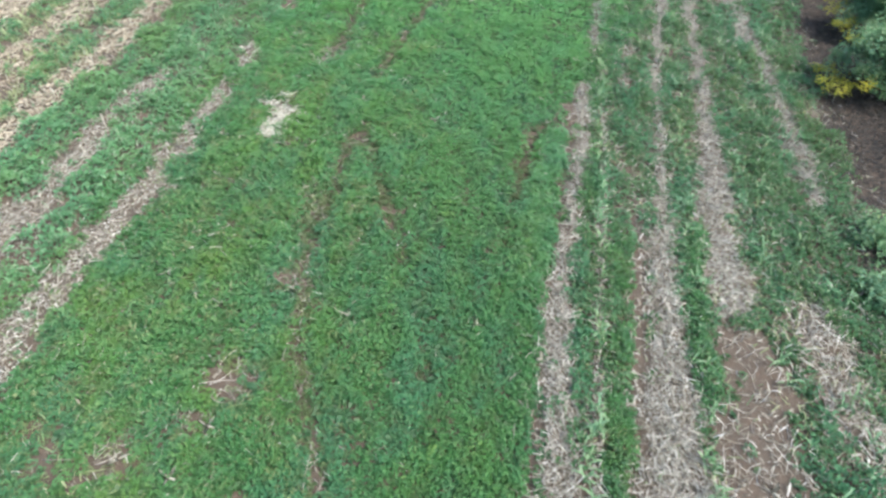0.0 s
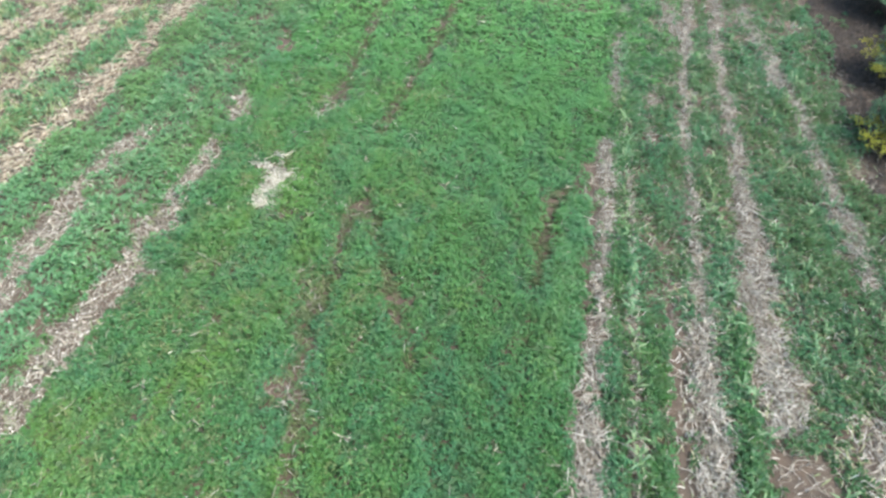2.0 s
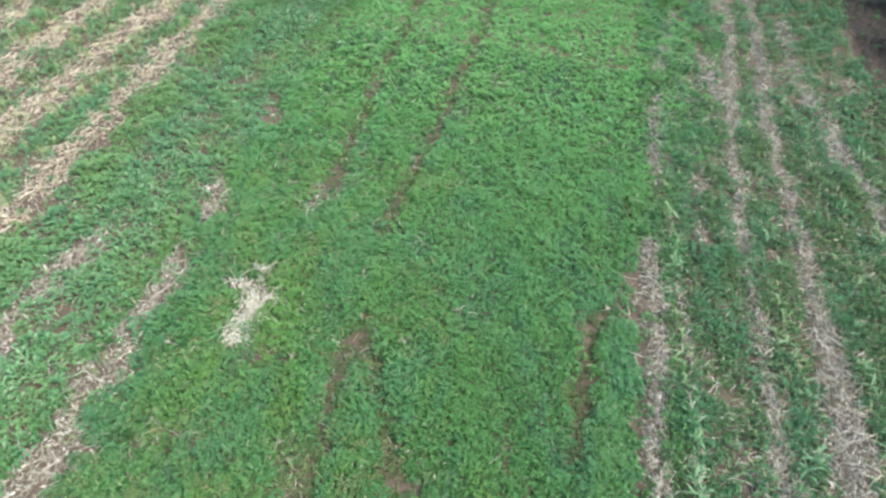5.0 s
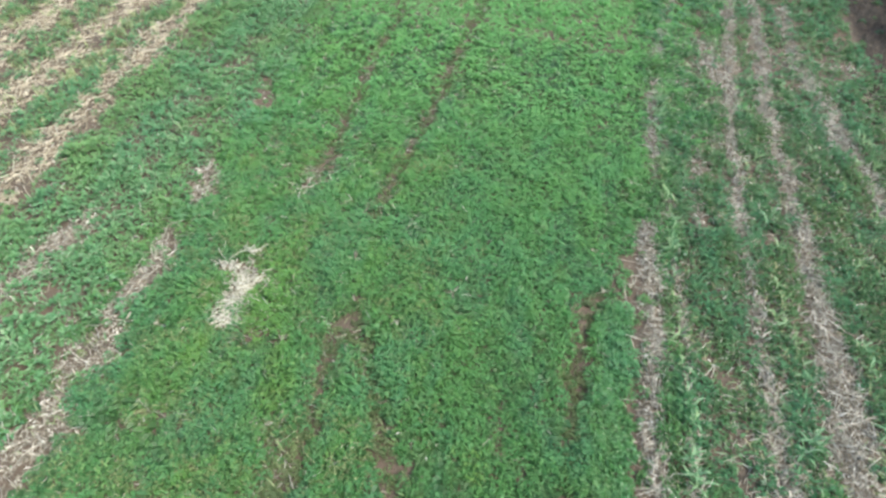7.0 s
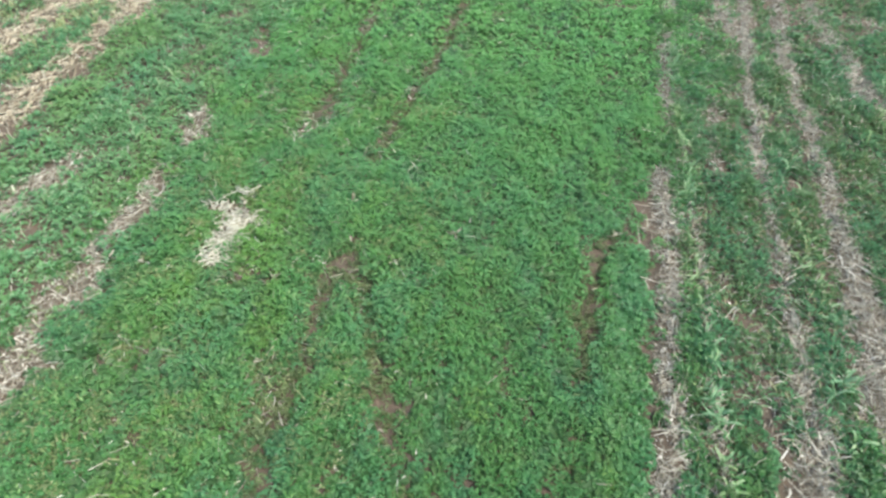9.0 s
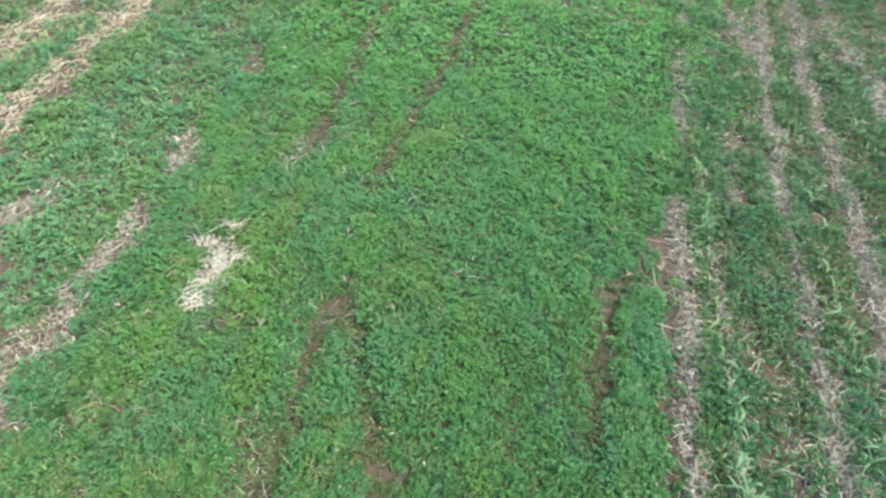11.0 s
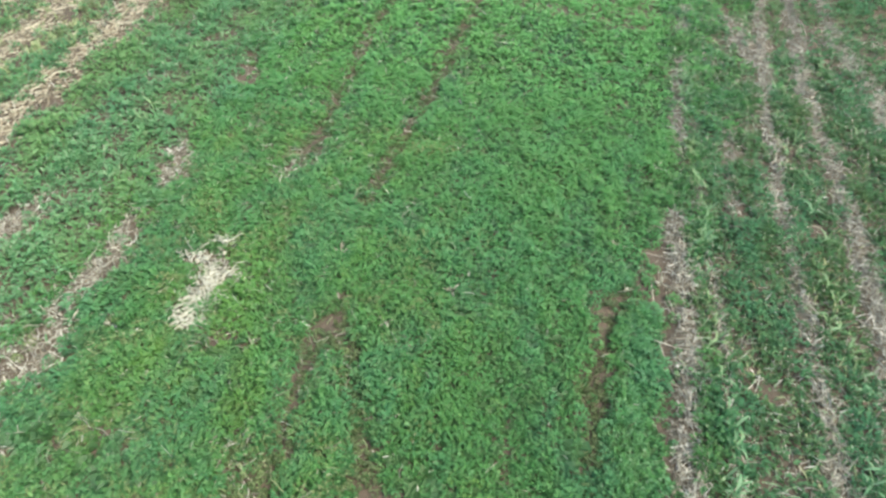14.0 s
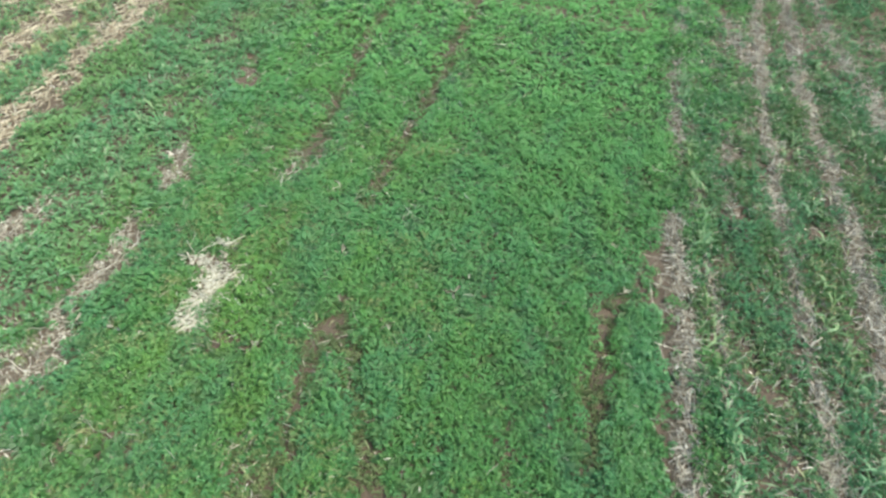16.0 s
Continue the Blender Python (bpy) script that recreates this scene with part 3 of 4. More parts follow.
# the same growth goes on round the part of the field that is flown over
x, y = sown(-26, 9.5, -12, 42, 0.32, 0.32)
x, y = kept(x, y, cover(x, y) * ~in_view_fan(x, y))
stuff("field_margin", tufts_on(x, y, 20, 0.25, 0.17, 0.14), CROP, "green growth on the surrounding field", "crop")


# ---- straw ----
def straw_on(x, y, length, thick, lift=0.05, along_row=0.0):
    n = len(x)
    yaw = RNG.uniform(0, 2 * np.pi, n)
    yaw = np.where(RNG.random(n) < along_row, np.pi / 2 + RNG.normal(0, 0.35, n), yaw)
    size = RNG.uniform(*length, n)
    z = ground_height(x, y) + 0.012 + lift * RNG.random(n)
    return straw_arrays(np.stack([x, y, z], -1), yaw, np.radians(RNG.normal(0, 9, n)), size, RNG.uniform(*thick, n), size * RNG.normal(0, 0.10, n))


def strewn(keys, x0, x1, y0, y1, per_metre):
    x, y = scattered(x0, x1, y0, y1, per_metre)
    r = np.zeros(len(x))
    for key in keys:
        r = np.maximum(r, inside(strip_distance(key, x, y), 0.9, 0.5))
    return kept(x, y, r * (0.6 + 0.6 * patchy(x, y, 0.6, 30)) * in_view_fan(x, y))


RIGHT, LEFT, FAR_LEFT = ("c", "c_jog", "c_far", "c_end", "b", "b_side", "d", "a", "a_side", "e"), ("l", "l_thin", "m"), ("n", "o", "p", "q", "r")
stuff("stubble_straw", straw_on(*strewn(RIGHT, 0.6, 7.8, -1.1, 34, 290), (0.06, 0.36), (0.004, 0.010), 0.08, 0.25), STRAW, "grey weathered maize straw strewn along rows", "straw")
stuff("thin_straw", straw_on(*strewn(("d_near", "e_near", "e"), 3.8, 8.0, 0, 34, 14), (0.08, 0.45), (0.006, 0.014), 0.10, 0.2), BLEACHED, "sparse pale maize straw on soil and weeds", "straw")
x, y = strewn(("c", "b", "d", "e_near"), 0.5, 7.6, 1, 16, 60)
stuff("cross_straw", straw_on(x + RNG.normal(0.06, 0.12, len(x)), y, (0.14, 0.5), (0.007, 0.016), 0.09, 0.0), BLEACHED, "pale maize straw lying across the stubble rows", "straw")
x, y = scattered(-7.2, -1.5, 1.5, 17, 130)
near_spot = np.zeros(len(x))
for spot in SPOTS[4:7] + SPOTS[9:]:
    near_spot = np.maximum(near_spot, 0.4 * inside(spot_distance(spot, x, y), 1.0, 0.35))
near_spot = np.maximum(near_spot, 0.4 * inside(line_distance(TRACKS[0][0], x, y), 0.2, 0.1) * smooth(0.4, 0.7, patchy(x, y, 0.6, 61)))
stuff("spot_straw", straw_on(*kept(x, y, near_spot), (0.06, 0.32), (0.005, 0.012), 0.10, 0.2), BLEACHED, "dry straw lying in thin places of the crop", "straw")
stuff("row_straw", straw_on(*strewn(LEFT, -11.8, -6.6, -1.1, 21, 190), (0.08, 0.34), (0.004, 0.011), 0.06, 0.25), STRAW, "bleached pinkish straw lying in strips between plants", "straw")
stuff("tan_straw", straw_on(*strewn(FAR_LEFT, -24, -10.3, 2, 40, 55), (0.14, 0.48), (0.014, 0.03), 0.06, 0.3), TAN, "tan straw lying in wide rows", "straw")
x, y = scattered(-9, 8.5, 0.5, 26, 26)
x, y = kept(x, y, 0.10 + 0.6 * smooth(1.2, 2.2, x) + 0.3 * smooth(-2, -4, x))
stuff("scattered_straw", straw_on(x, y, (0.05, 0.26), (0.006, 0.014), 0.15), BLEACHED, "stray straws scattered over plants and soil", "straw")


x, y = scattered(-26, 9.5, -14, 44, 14)
x, y = kept(x, y, residue(x, y) * ~in_view_fan(x, y))
stuff("margin_straw", straw_on(x, y, (0.2, 0.6), (0.02, 0.045), 0.06, 0.2), STRAW, "weathered straw along the rows of the surrounding field", "straw")


def dry_blades(x0, x1, y0, y1, per_metre, size, chance):
    x, y = scattered(x0, x1, y0, y1, per_metre)
    x, y = kept(x, y, chance(x, y) * in_view_fan(x, y))
    n = len(x)
    length = RNG.uniform(*size, n)
    return blade_arrays(np.stack([x, y, ground_height(x, y)], -1), RNG.uniform(0, 6.283, n), np.radians(RNG.uniform(15, 80, n)), length, RNG.uniform(0.012, 0.026, n), RNG.uniform(0.2, 0.9, n))


stuff("dry_weed_blades", dry_blades(1.4, 8.0, 0, 26, 60, (0.10, 0.36), lambda x, y: 0.3 + 0.7 * patchy(x, y, 0.8, 50)), BLEACHED, "dry arching blades standing among the weeds", "weeds")
stuff("green_weed_blades", dry_blades(1.4, 8.0, 0, 30, 110, (0.12, 0.36), lambda x, y: smooth(0.35, 0.7, patchy(x, y, 0.9, 51)) * cover(x, y)), SEEDLING, "green grass blades among the weeds", "weeds")
stuff("pale_weed_blades", dry_blades(1.5, 8.5, 3, 22, 100, (0.14, 0.36), lambda x, y: smooth(0.35, 0.65, patchy(x, y, 0.7, 52)) * (0.15 + 0.85 * smooth(0.2, 0.6, cover(x, y))) * smooth(23, 15, y)), GRASS, "pale yellowish grass blades among stubble and weeds", "weeds")
stuff("crop_blades", dry_blades(-8.0, 1.4, -1, 20, 45, (0.08, 0.24), lambda x, y: cover(x, y) * (0.4 + 0.6 * smooth(-1.5, -3.5, x))), BLUISH, "slender light green blades in the cover crop", "crop")
stuff("tall_crop_blades", dry_blades(-8.2, -2.2, 1.0, 15, 34, (0.16, 0.36), lambda x, y: smooth(0.4, 0.65, patchy(x, y, 0.6, 53)) * smooth(-2.2, -3.6, x) * smooth(15, 8, y)), GRASS, "pale green blades standing above the crop", "crop")
stuff("row_crop_blades", dry_blades(-13, -7.2, 0, 30, 60, (0.14, 0.34), lambda x, y: smooth(-7.6, -8.1, x + 0.045 * y) * cover(x, y)), BLUISH, "pale green blades rising from the leafy plants", "crop")
stuff("row_dry_blades", dry_blades(-13, -2.0, 0, 26, 30, (0.08, 0.3), lambda x, y: 0.5 + 0.75 * smooth(-7.2, -8.1, x + 0.045 * y)), BLEACHED, "dry blades standing among green plants", "crop")


# long dry maize leaves lying loose on the stubble, some past its edges
x, y = scattered(0.4, 7.8, 1.5, 24, 120)
r = np.zeros(len(x))
for key in ("c", "b", "d", "e", "e_near", "d_near", "a"):
    r = np.maximum(r, inside(strip_distance(key, x, y), 1.15, 0.6) * (0.1 if key in ("d_near", "a") else 1.0 if key == "e_near" else 0.8))
x, y = kept(x, y, (r + 0.06) * (0.35 + 0.65 * smooth(15, 9, y)))
n = len(x)
length = RNG.uniform(0.12, 0.42, n)
stuff("dry_maize_leaves", blade_arrays(np.stack([x, y, ground_height(x, y) + 0.03 + 0.07 * RNG.random(n)], -1), RNG.uniform(0, 6.283, n), np.radians(RNG.normal(4, 12, n)), length, RNG.uniform(0.006, 0.015, n), RNG.uniform(-0.05, 0.16, n)), BLEACHED, "long pale dry maize leaves strewn over the stubble", "litter")


def flakes_on(x, y, length, width):
    n = len(x)
    size = RNG.uniform(*length, n)
    z = ground_height(x, y) + 0.008 + 0.03 * RNG.random(n)
    return leaf_arrays(np.stack([x, y, z], -1), RNG.uniform(0, 2 * np.pi, n), np.radians(RNG.normal(0, 12, n)), size, size * RNG.uniform(*width, n), 0.15)


stuff("stubble_litter", flakes_on(*strewn(RIGHT, 0.7, 7.8, -1.1, 36, 330), (0.03, 0.12), (0.15, 0.4)), STRAW, "torn weathered maize leaves lying on the stubble rows", "litter")
stuff("row_litter", flakes_on(*strewn(LEFT, -11.8, -6.6, -1.1, 21, 300), (0.03, 0.12), (0.15, 0.4)), BLEACHED, "torn dry leaves lying between the plant rows", "litter")
stuff("tan_litter", flakes_on(*strewn(FAR_LEFT, -24, -10.3, 2, 42, 200), (0.06, 0.2), (0.12, 0.35)), TAN, "chopped tan straw and chaff in wide rows", "litter")
# dense dark flakes past the hedge edge darken the bare soil
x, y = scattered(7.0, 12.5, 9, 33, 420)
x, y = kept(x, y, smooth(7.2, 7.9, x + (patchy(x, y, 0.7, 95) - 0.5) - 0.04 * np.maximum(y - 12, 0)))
stuff("hedge_litter", flakes_on(x, y, (0.05, 0.13), (0.4, 0.75)), DARK_LITTER, "dark leaf litter on bare soil under the hedge", "litter")


# ---- things ----
def part(name, me, parent, at=None, label=""):
    """Links a mesh as one part under a thing."""
    ob = new(name, me)
    ob.parent = parent
    if at is not None:
        ob.matrix_basis = at
    return tagged(ob, label) if label else ob


def tube(rings, sides, mat, name):
    """A closed tube through rings of (place, radius)."""
    bm = bmesh.new()
    loops = []
    for n, (p, r) in enumerate(rings):
        a = Vector(rings[max(n - 1, 0)][0])
        b = Vector(rings[min(n + 1, len(rings) - 1)][0])
        turn = (b - a).to_track_quat("Z", "Y")
        loops.append([bm.verts.new(Vector(p) + turn @ Vector((r * math.cos(6.2832 * k / sides), r * math.sin(6.2832 * k / sides), 0))) for k in range(sides)])
    for low, high in zip(loops, loops[1:]):
        for k in range(sides):
            bm.faces.new((low[k], low[(k + 1) % sides], high[(k + 1) % sides], high[k]))
    bm.faces.new(loops[0][::-1])
    bm.faces.new(loops[-1])
    return bm_mesh(bm, name, mat)


def bm_mesh(bm, name, mat, flat=False):
    me = bpy.data.meshes.new(name)
    bm.to_mesh(me)
    bm.free()
    me.materials.append(mat)
    me.polygons.foreach_set("use_smooth", [not flat] * len(me.polygons))
    return me


def stalk_mesh(seed):
    """A broken maize stalk lying along x, with swollen nodes and a torn sheath."""
    rnd = random.Random(seed)
    length, r, bend = rnd.uniform(0.2, 0.62), rnd.uniform(0.0045, 0.008), rnd.uniform(-0.045, 0.045)
    rings = []
    for k in range(7):
        s = k / 6
        swell = 1.25 if k in (2, 4) else 0.95
        rings.append((((s - 0.5) * length, bend * 4 * s * (1 - s), r + 0.02 * s * rnd.random()), r * swell * (1 - 0.3 * s)))
    return tube(rings, 5, STALK, "stalk")


def stump_mesh(seed):
    """A standing cut stalk with a slanting top and a flared foot."""
    rnd = random.Random(seed)
    h, lean = rnd.uniform(0.09, 0.2), rnd.uniform(-0.05, 0.05)
    return tube([((0, 0, -0.03), 0.02), ((0, 0, 0.015), 0.015), ((lean * 0.5, 0, h * 0.5), 0.012), ((lean, 0.01, h * 0.9), 0.0125), ((lean * 1.1, 0.012, h), 0.009)], 6, STALK, "stump")


def husk_leaf_mesh(seed, length, width):
    """A curled dry husk leaf with thickness."""
    rnd = random.Random(seed)
    bm = bmesh.new()
    rows = []
    curl = rnd.uniform(0.4, 1.1)
    for k in range(5):
        s = k / 4
        w = width * math.sin(math.pi * (0.12 + 0.8 * s)) * 0.5
        x, z = length * s, 0.012 + curl * length * 0.35 * s * s
        rows.append([bm.verts.new((x, -w, z + 0.012)), bm.verts.new((x, 0, z)), bm.verts.new((x, w, z + 0.012))])
    for a, b in zip(rows, rows[1:]):
        for k in (0, 1):
            bm.faces.new((a[k], b[k], b[k + 1], a[k + 1]))
    top = bm.faces[:]
    bmesh.ops.solidify(bm, geom=top, thickness=0.002)
    return bm_mesh(bm, "husk_leaf", PALE)


STALKS = [stalk_mesh(40 + k) for k in range(14)]
STUMPS = [stump_mesh(90 + k) for k in range(8)]
HUSK_LEAVES = [husk_leaf_mesh(120 + k, 0.13 + 0.02 * k, 0.035 + 0.004 * k) for k in range(5)]


def ground_at(x, y):
    return float(ground_height(np.array([x]), np.array([y]))[0])


def stubble_row(key, y0, y1, lying, standing, spread, label):
    """One row of old maize: stalks strewn along it and stumps at their sowing distance."""
    rnd = random.Random(sum(map(ord, key)) * 7)
    row = tagged(new("maize_stubble_row"), label, "stubble", "stubble rows")
    row.location = (float(strip_middle(key, (y0 + y1) / 2)[0]), (y0 + y1) / 2, 0)
    for k in range(lying + standing):
        y = y0 + (y1 - y0) * (rnd.random() if k < lying else (k - lying + rnd.uniform(-0.3, 0.3)) / standing)
        x = float(strip_middle(key, y)[0]) + (rnd.gauss(0, spread) if k < lying else rnd.gauss(0, 0.045))
        z = ground_at(x, y)
        at = (x - row.location.x, y - row.location.y, z)
        if k < lying:
            part("stalk", rnd.choice(STALKS), row, pose(at[0], at[1], z + rnd.uniform(0.0, 0.05), 0, rnd.gauss(0, 8), rnd.uniform(0, 360)))
        else:
            part("stump", rnd.choice(STUMPS), row, pose(*at, rnd.gauss(0, 10), rnd.gauss(0, 10), rnd.uniform(0, 360)))
    return row


stubble_row("c", 2.5, 16.6, 120, 60, 0.16, "grey maize stalks and stumps beside the green crop")
stubble_row("a", 3.5, 15.6, 80, 90, 0.05, "thin line of pale maize stumps between weeds")
stubble_row("b", 3.0, 22.0, 230, 60, 0.24, "broad row of grey broken maize stalks on soil")
stubble_row("d", 8.0, 24.0, 150, 50, 0.18, "grey broken maize stalks between green weeds")
stubble_row("d_near", 2.5, 8.5, 14, 8, 0.5, "sparse pale maize stalks on bare brown soil")
stubble_row("e", 12.6, 26.0, 90, 36, 0.2, "pale maize stalks tangled in weeds near the hedge")
stubble_row("e_near", 4.6, 9.4, 44, 14, 0.32, "pale dry maize stalks sprawled over weeds")
stubble_row("l", 3.0, 13.8, 100, 40, 0.2, "greyish pink maize stalks between leafy plants")
stubble_row("m", 4.0, 13.7, 80, 30, 0.2, "pale maize stalks among bluish-green plants")


def husk(seed):
    """A dry maize husk: a short cob stub with curled leaves round it."""
    rnd = random.Random(seed)
    thing = tagged(new("maize_husk"), "curled pale dry maize husk lying among plants", "husk", "scattered husks")
    part("cob", tube([((-0.01, 0, 0.02), 0.008), ((0.01, 0, 0.022), 0.016), ((0.06, 0, 0.022), 0.018), ((0.10, 0, 0.02), 0.013), ((0.115, 0, 0.02), 0.005)], 7, PALE, "cob"), thing)
    for k in range(4):
        part("husk_leaf", rnd.choice(HUSK_LEAVES), thing, pose(0, 0, 0.01, rnd.uniform(-35, 35), rnd.uniform(-20, 5), rnd.uniform(-70, 70) + (180 if k == 3 else 0)))
    return thing


HUSK_PLACES = [(0.14, 15.25), (0.33, 14.22), (-4.48, 13.73), (6.16, 12.24), (-4.23, 6.01), (-4.04, 4.13), (-0.33, 7.17), (-2.71, 6.81), (-4.22, 3.24), (-5.07, 3.3), (-3.83, 7.15)]
rnd = random.Random(5)
for k in range(46):
    HUSK_PLACES.append((rnd.uniform(0.9, 7.0), rnd.uniform(3, 20)) if k < 34 else (rnd.uniform(-8.5, -2), rnd.uniform(3, 14)))
husks = [husk(1), husk(2), husk(3)]
for k, (x, y) in enumerate(HUSK_PLACES):
    m = pose(x, y, ground_at(x, y) + (0.07 if x < 1 else 0.01), 0, 0, rnd.uniform(0, 360))
    if k < 3:
        husks[k].matrix_basis = m
    else:
        copy_thing(husks[k % 3], m)


def seedling(seed, height):
    """A young volunteer maize plant: a short stem and arching leaves."""
    rnd = random.Random(seed)
    thing = tagged(new("maize_seedling"), "young green maize plant growing between stubble", "maize plant", "volunteer maize")
    part("stem", tube([((0, 0, -0.03), 0.009), ((0.003, 0, height * 0.3), 0.008), ((0.006, 0.004, height * 0.6), 0.005)], 5, SEEDLING, "stem"), thing)
    n = 6
    for k in range(n):
        yaw = np.array([k * 2.4 + rnd.uniform(-0.4, 0.4)])
        size = np.array([height * rnd.uniform(0.7, 1.15)])
        v, f = blade_arrays(np.array([[0, 0, height * (0.08 + 0.09 * k)]]), yaw, np.radians([rnd.uniform(45, 78)]), size, size * 0.06 + 0.012, np.array([rnd.uniform(0.3, 0.9)]))
        part("leaf", mesh_of("leaf", v, f, SEEDLING, flat=False), thing)
    return thing


seedlings = [seedling(10 + k, 0.30 + 0.07 * k) for k in range(4)]
spots = []
for k in range(190):
    line = rnd.random()
    y = rnd.uniform(3, 22)
    if line < 0.3:
        x = 2.05 - 0.022 * y + rnd.gauss(0, 0.07)
    elif line < 0.55:
        x = 3.84 + rnd.gauss(0, 0.1)
    elif line < 0.85:
        x = rnd.uniform(5.0, 7.0)
    else:
        x = -8.75 - 0.045 * y + rnd.gauss(0, 0.4)
    spots.append((x, y))
for k, (x, y) in enumerate(spots):
    m = pose(x, y, ground_at(x, y), rnd.gauss(0, 6), rnd.gauss(0, 6), rnd.uniform(0, 360))
    if k < 4:
        seedlings[k].matrix_basis = m
    else:
        copy_thing(seedlings[k % 4], m)


# single stalks lying in the crop
LOOSE = [(0.3, 15.3, 5), (0.8, 15.2, -12), (-6.2, 15.95, -20), (-6.05, 15.6, 70), (-4.3, 5.4, 60), (-4.1, 4.6, -15), (-4.25, 4.9, 25), (-4.2, 8.0, 95), (-2.9, 5.2, 80),
         (-4.65, 10.1, 65), (-4.7, 9.85, 85), (-4.55, 10.25, 110), (-2.3, 3.8, 100), (-5.9, 3.1, 10), (-5.2, 3.3, 40), (5.4, 7.6, -60), (5.6, 6.3, -70), (6.9, 13.6, -50)]
for k, (x, y, yaw) in enumerate(LOOSE):
    loose = tagged(new("maize_stalk", STALKS[k % len(STALKS)]), "single pale dry maize stalk lying on plants", "stalk", "loose stalks")
    loose.matrix_basis = pose(x, y, ground_at(x, y) + (0.09 if x < 1 else 0.015), 0, -8 if k % 3 else 6, yaw)

# pale straw heap in the crop
heap = tagged(new("straw_pile"), "flattened ragged pile of bleached pale straw in green crop", "straw pile")
heap.location = (-6.25, 12.25, 0)
LOBES = [(0.0, 0.28, 0.25, 0.27, 0.3), (-0.02, -0.22, 0.24, 0.28, 0.28), (0.02, -0.58, 0.26, 0.13, 0.14), (-0.36, 0.66, 0.30, 0.2, 0.2), (0.32, 0.48, 0.28, 0.12, 0.13), (-0.16, 1.16, 0.28, 0.12, 0.08), (-0.05, 0.1, 0.6, 0.8, 0.16)]
HEAP_STRAWS = []
for k in range(8):
    size = np.array([rnd.uniform(0.10, 0.32)])
    HEAP_STRAWS.append(mesh_of("straw", *straw_arrays(np.zeros((1, 3)), np.zeros(1), np.zeros(1), size, np.array([rnd.uniform(0.008, 0.018)]), size * rnd.uniform(-0.14, 0.14)), PALE))


def heap_place(rnd):
    cx, cy, wx, wy, _ = rnd.choices(LOBES, [lobe[4] for lobe in LOBES])[0]
    x, y = cx + wx * rnd.gauss(0, 0.62), cy + wy * rnd.gauss(0, 0.62)
    return x, y, max(0.0, 1 - math.hypot((x - cx) / wx, (y - cy) / wy))


for k in range(290):
    x, y, deep = heap_place(rnd)
    part("straw", rnd.choice(HEAP_STRAWS), heap, pose(x, y, ground_at(x - 6.25, y + 12.25) + 0.04 + 0.06 * rnd.random() + 0.08 * deep * rnd.random(), 0, rnd.gauss(0, 10), rnd.uniform(0, 360)))
places = np.array([heap_place(rnd) for k in range(520)])
hz = ground_height(places[:, 0] - 6.25, places[:, 1] + 12.25) + 0.04 + 0.07 * places[:, 2] * RNG.random(520)
size = RNG.uniform(0.03, 0.11, 520)
chaff = part("chaff", mesh_of("chaff", *leaf_arrays(np.stack([places[:, 0], places[:, 1], hz], -1), RNG.uniform(0, 6.283, 520), RNG.normal(0, 0.25, 520), size, size * RNG.uniform(0.25, 0.5, 520), 0.15), PALE), heap)
tagged(chaff, kind="stuff")


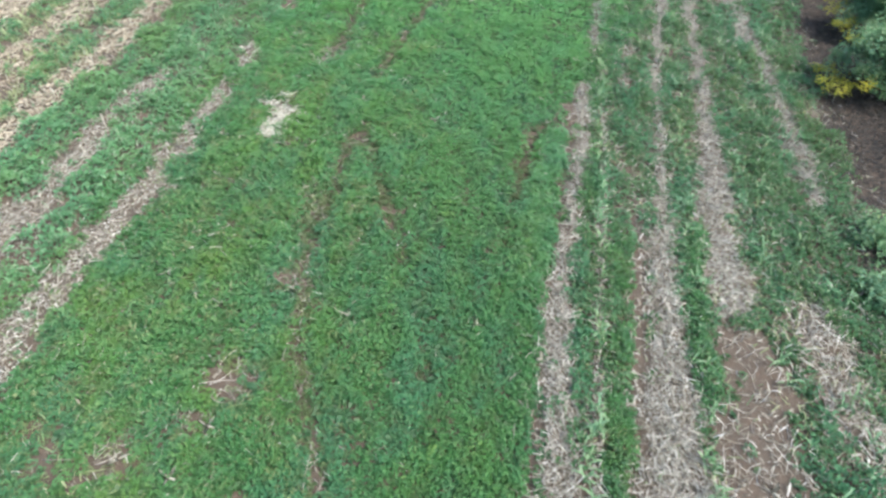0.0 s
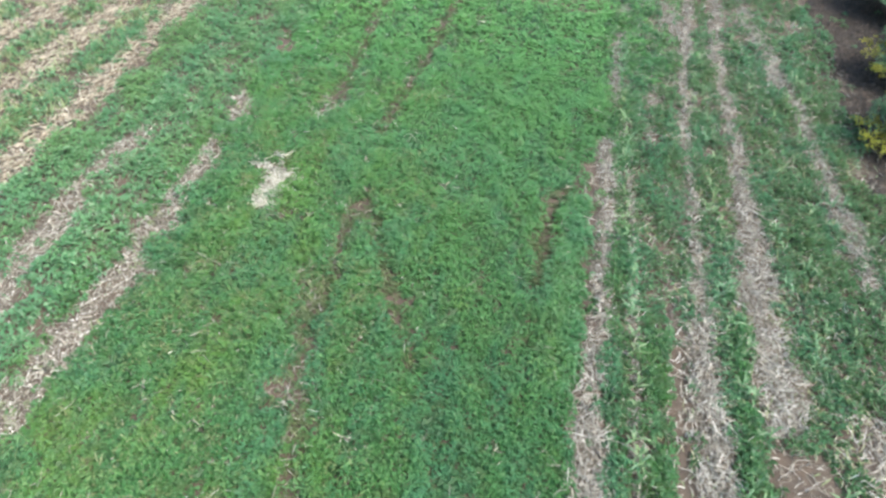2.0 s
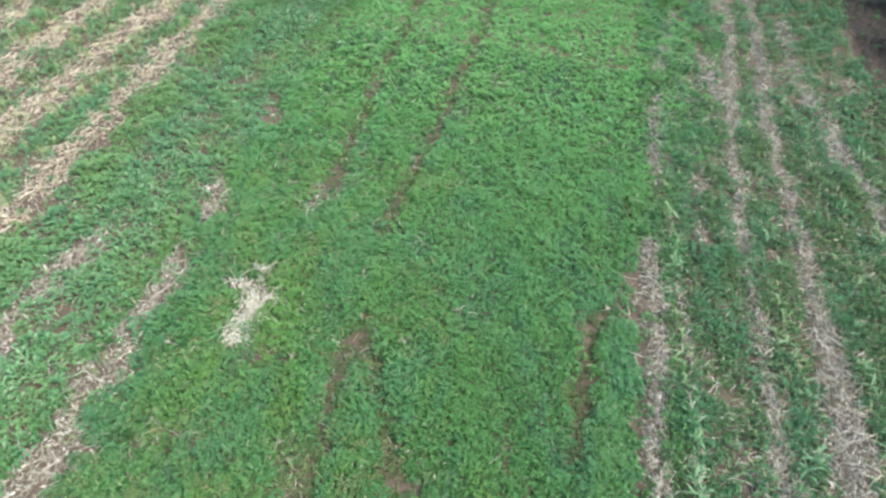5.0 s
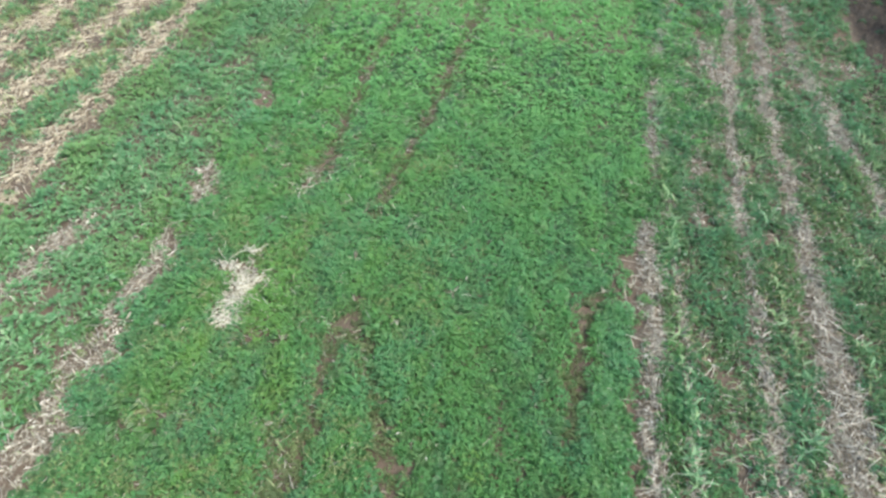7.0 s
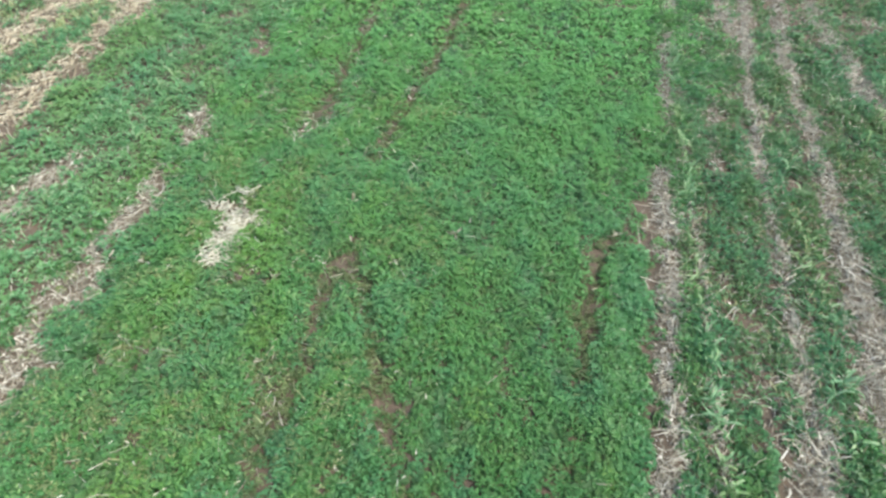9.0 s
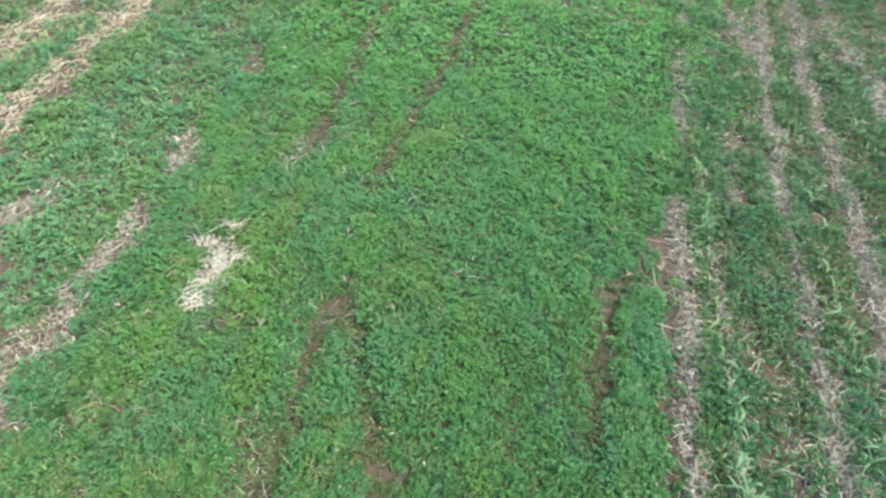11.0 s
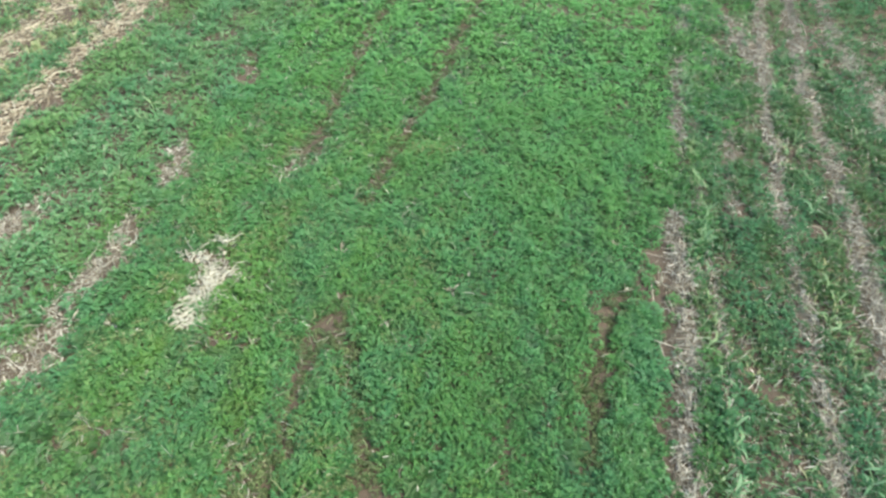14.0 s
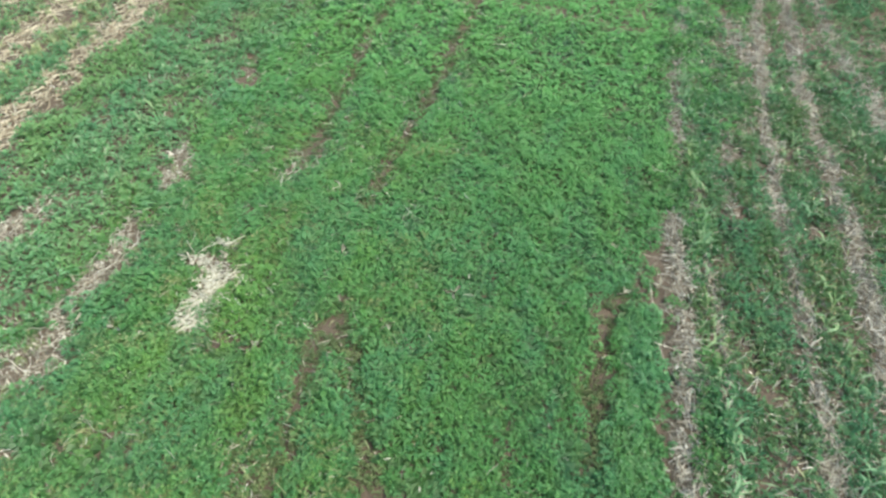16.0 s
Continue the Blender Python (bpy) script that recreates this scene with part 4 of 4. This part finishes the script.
# ---- hedge ----
def shrub(x, y, height, radius, yellow, seed, label):
    """A many-stemmed shrub: curved stems, a ragged crown of leaves, and yellow sprays low on the field side."""
    rnd, rng = random.Random(seed), np.random.default_rng(seed)
    thing = tagged(new("shrub"), label, "shrub", "hedge shrubs")
    thing.location = (x, y, ground_at(x, y))
    tips = []
    for k in range(11):
        a = k * 2.399 + rnd.uniform(-0.4, 0.4)
        reach, rise = radius * rnd.uniform(0.35, 1.0), height * rnd.uniform(0.45, 0.95)
        mid = (reach * 0.3 * math.cos(a), reach * 0.3 * math.sin(a), rise * 0.6)
        tip = (reach * math.cos(a), reach * math.sin(a), rise)
        part("stem", tube([((0.05 * math.cos(a), 0.05 * math.sin(a), -0.05), 0.035), (mid, 0.02), (tip, 0.007)], 6, BARK, "stem"), thing)
        for s in (0.1, 0.4, 0.65, 0.85, 1.0):
            tips.append([m + (t - m) * s for m, t in zip(mid, tip)])
    # the crown: uneven lobes of leaves over the stems, with gaps between them
    tips = np.array(tips)
    turn, up = rng.uniform(0, 6.283, 46), rng.uniform(-0.1, 1.0, 46)
    reach = rng.uniform(0.55, 0.95, 46)
    rim = np.stack([np.cos(turn) * np.sqrt(1 - up ** 2) * radius * reach, np.sin(turn) * np.sqrt(1 - up ** 2) * radius * reach, height * (0.3 + 0.62 * up * reach)], -1)
    lobes = np.concatenate([rim, tips[::2]])
    n = 30 if height < 1 else 170 if height < 3 else 60
    count = len(lobes) * n
    way = rng.normal(0, 1, (count, 3))
    way[:, 2] = np.abs(way[:, 2]) - 0.35
    way /= np.linalg.norm(way, axis=1)[:, None]
    swell = np.repeat(rng.uniform(0.16, 0.34, len(lobes)), n) * max(radius, 0.7)
    c = np.repeat(lobes, n, 0) + way * (swell * rng.uniform(0.55, 1.08, count))[:, None]
    c[:, 2] = np.maximum(c[:, 2], 0.03)
    size = rng.uniform(0.06, 0.13, count) * max(1.0, height / 2.2)
    part("foliage", mesh_of("foliage", *leaf_arrays(c, np.arctan2(way[:, 1], way[:, 0]) + rng.normal(0, 0.7, count), rng.normal(0.15, 0.4, count), size, size * 0.6), SHRUB), thing)
    for dx, dy, dz in yellow:
        # a low branch out of the crown with yellow leaves along it
        root = (dx * 0.25, dy * 0.25, dz * 0.8 + 0.2)
        branch = part("branch", tube([(root, 0.014), ((dx * 0.65, dy * 0.65, dz + 0.1), 0.009), ((dx, dy, dz), 0.004)], 5, BARK, "branch"), thing)
        s = rng.uniform(0.5, 1.05, 150)[:, None]
        c = np.array(root) * (1 - s) + np.array([dx, dy, dz]) * s + rng.normal(0, 0.075, (150, 3))
        c[:, 2] = np.maximum(c[:, 2], 0.03)
        size = rng.uniform(0.05, 0.10, 150)
        part("yellow_spray", mesh_of("yellow_spray", *leaf_arrays(c, rng.uniform(0, 6.283, 150), rng.normal(0.0, 0.4, 150), size, size * 0.55), YELLOW), branch, label="spray of yellow autumn leaves")["kind"] = "stuff"
    return thing


shrub(9.75, 18.9, 2.2, 1.45, [(-1.75, -1.0, 0.45), (-1.9, -0.7, 0.5), (-1.9, 0.0, 0.5), (-1.5, -1.3, 0.5), (-1.0, -1.4, 0.8), (-1.2, 0.6, 1.3)], 61, "green hedge shrub with yellow leaves on low branches")
shrub(10.6, 22.6, 2.3, 1.3, [(-1.6, -0.55, 0.6), (-1.5, -0.9, 0.7), (-1.7, 0.1, 0.8), (-1.6, 0.7, 0.9)], 62, "tall green hedge shrub with yellowing outer leaves")
shrub(8.3, 11.6, 0.45, 0.85, [], 63, "low bluish-green shrub at the field edge")
shrub(7.9, 10.0, 0.4, 0.8, [], 64, "low bluish-green shrub on bare soil")
shrub(11.4, 14.8, 2.4, 1.4, [(-1.2, -0.3, 0.9)], 66, "tall green hedge shrub above dark soil")
shrub(11.4, 28.0, 2.6, 1.5, [(-1.5, -0.4, 0.8), (-1.2, -1.0, 1.2)], 67, "tall green hedge shrub with yellowing outer leaves")
shrub(12.0, 33.0, 2.8, 1.6, [(-1.5, -0.4, 1.0)], 68, "tall green hedge shrub at the field edge")

# unseen taller row behind the hedge, added to shade the field's right side
for k, (x, y) in enumerate([(13.2, 9.0), (13.6, 12.5), (13.4, 16.5), (13.8, 20.5), (13.7, 25.0), (14.2, 30.0), (14.4, 35.0), (12.6, 5.0)]):
    shrub(x, y, 3.6 + 0.5 * (k % 3), 1.9 + 0.2 * (k % 2), [], 80 + k, "unseen tall green shrub added behind the hedge to shade the field edge")
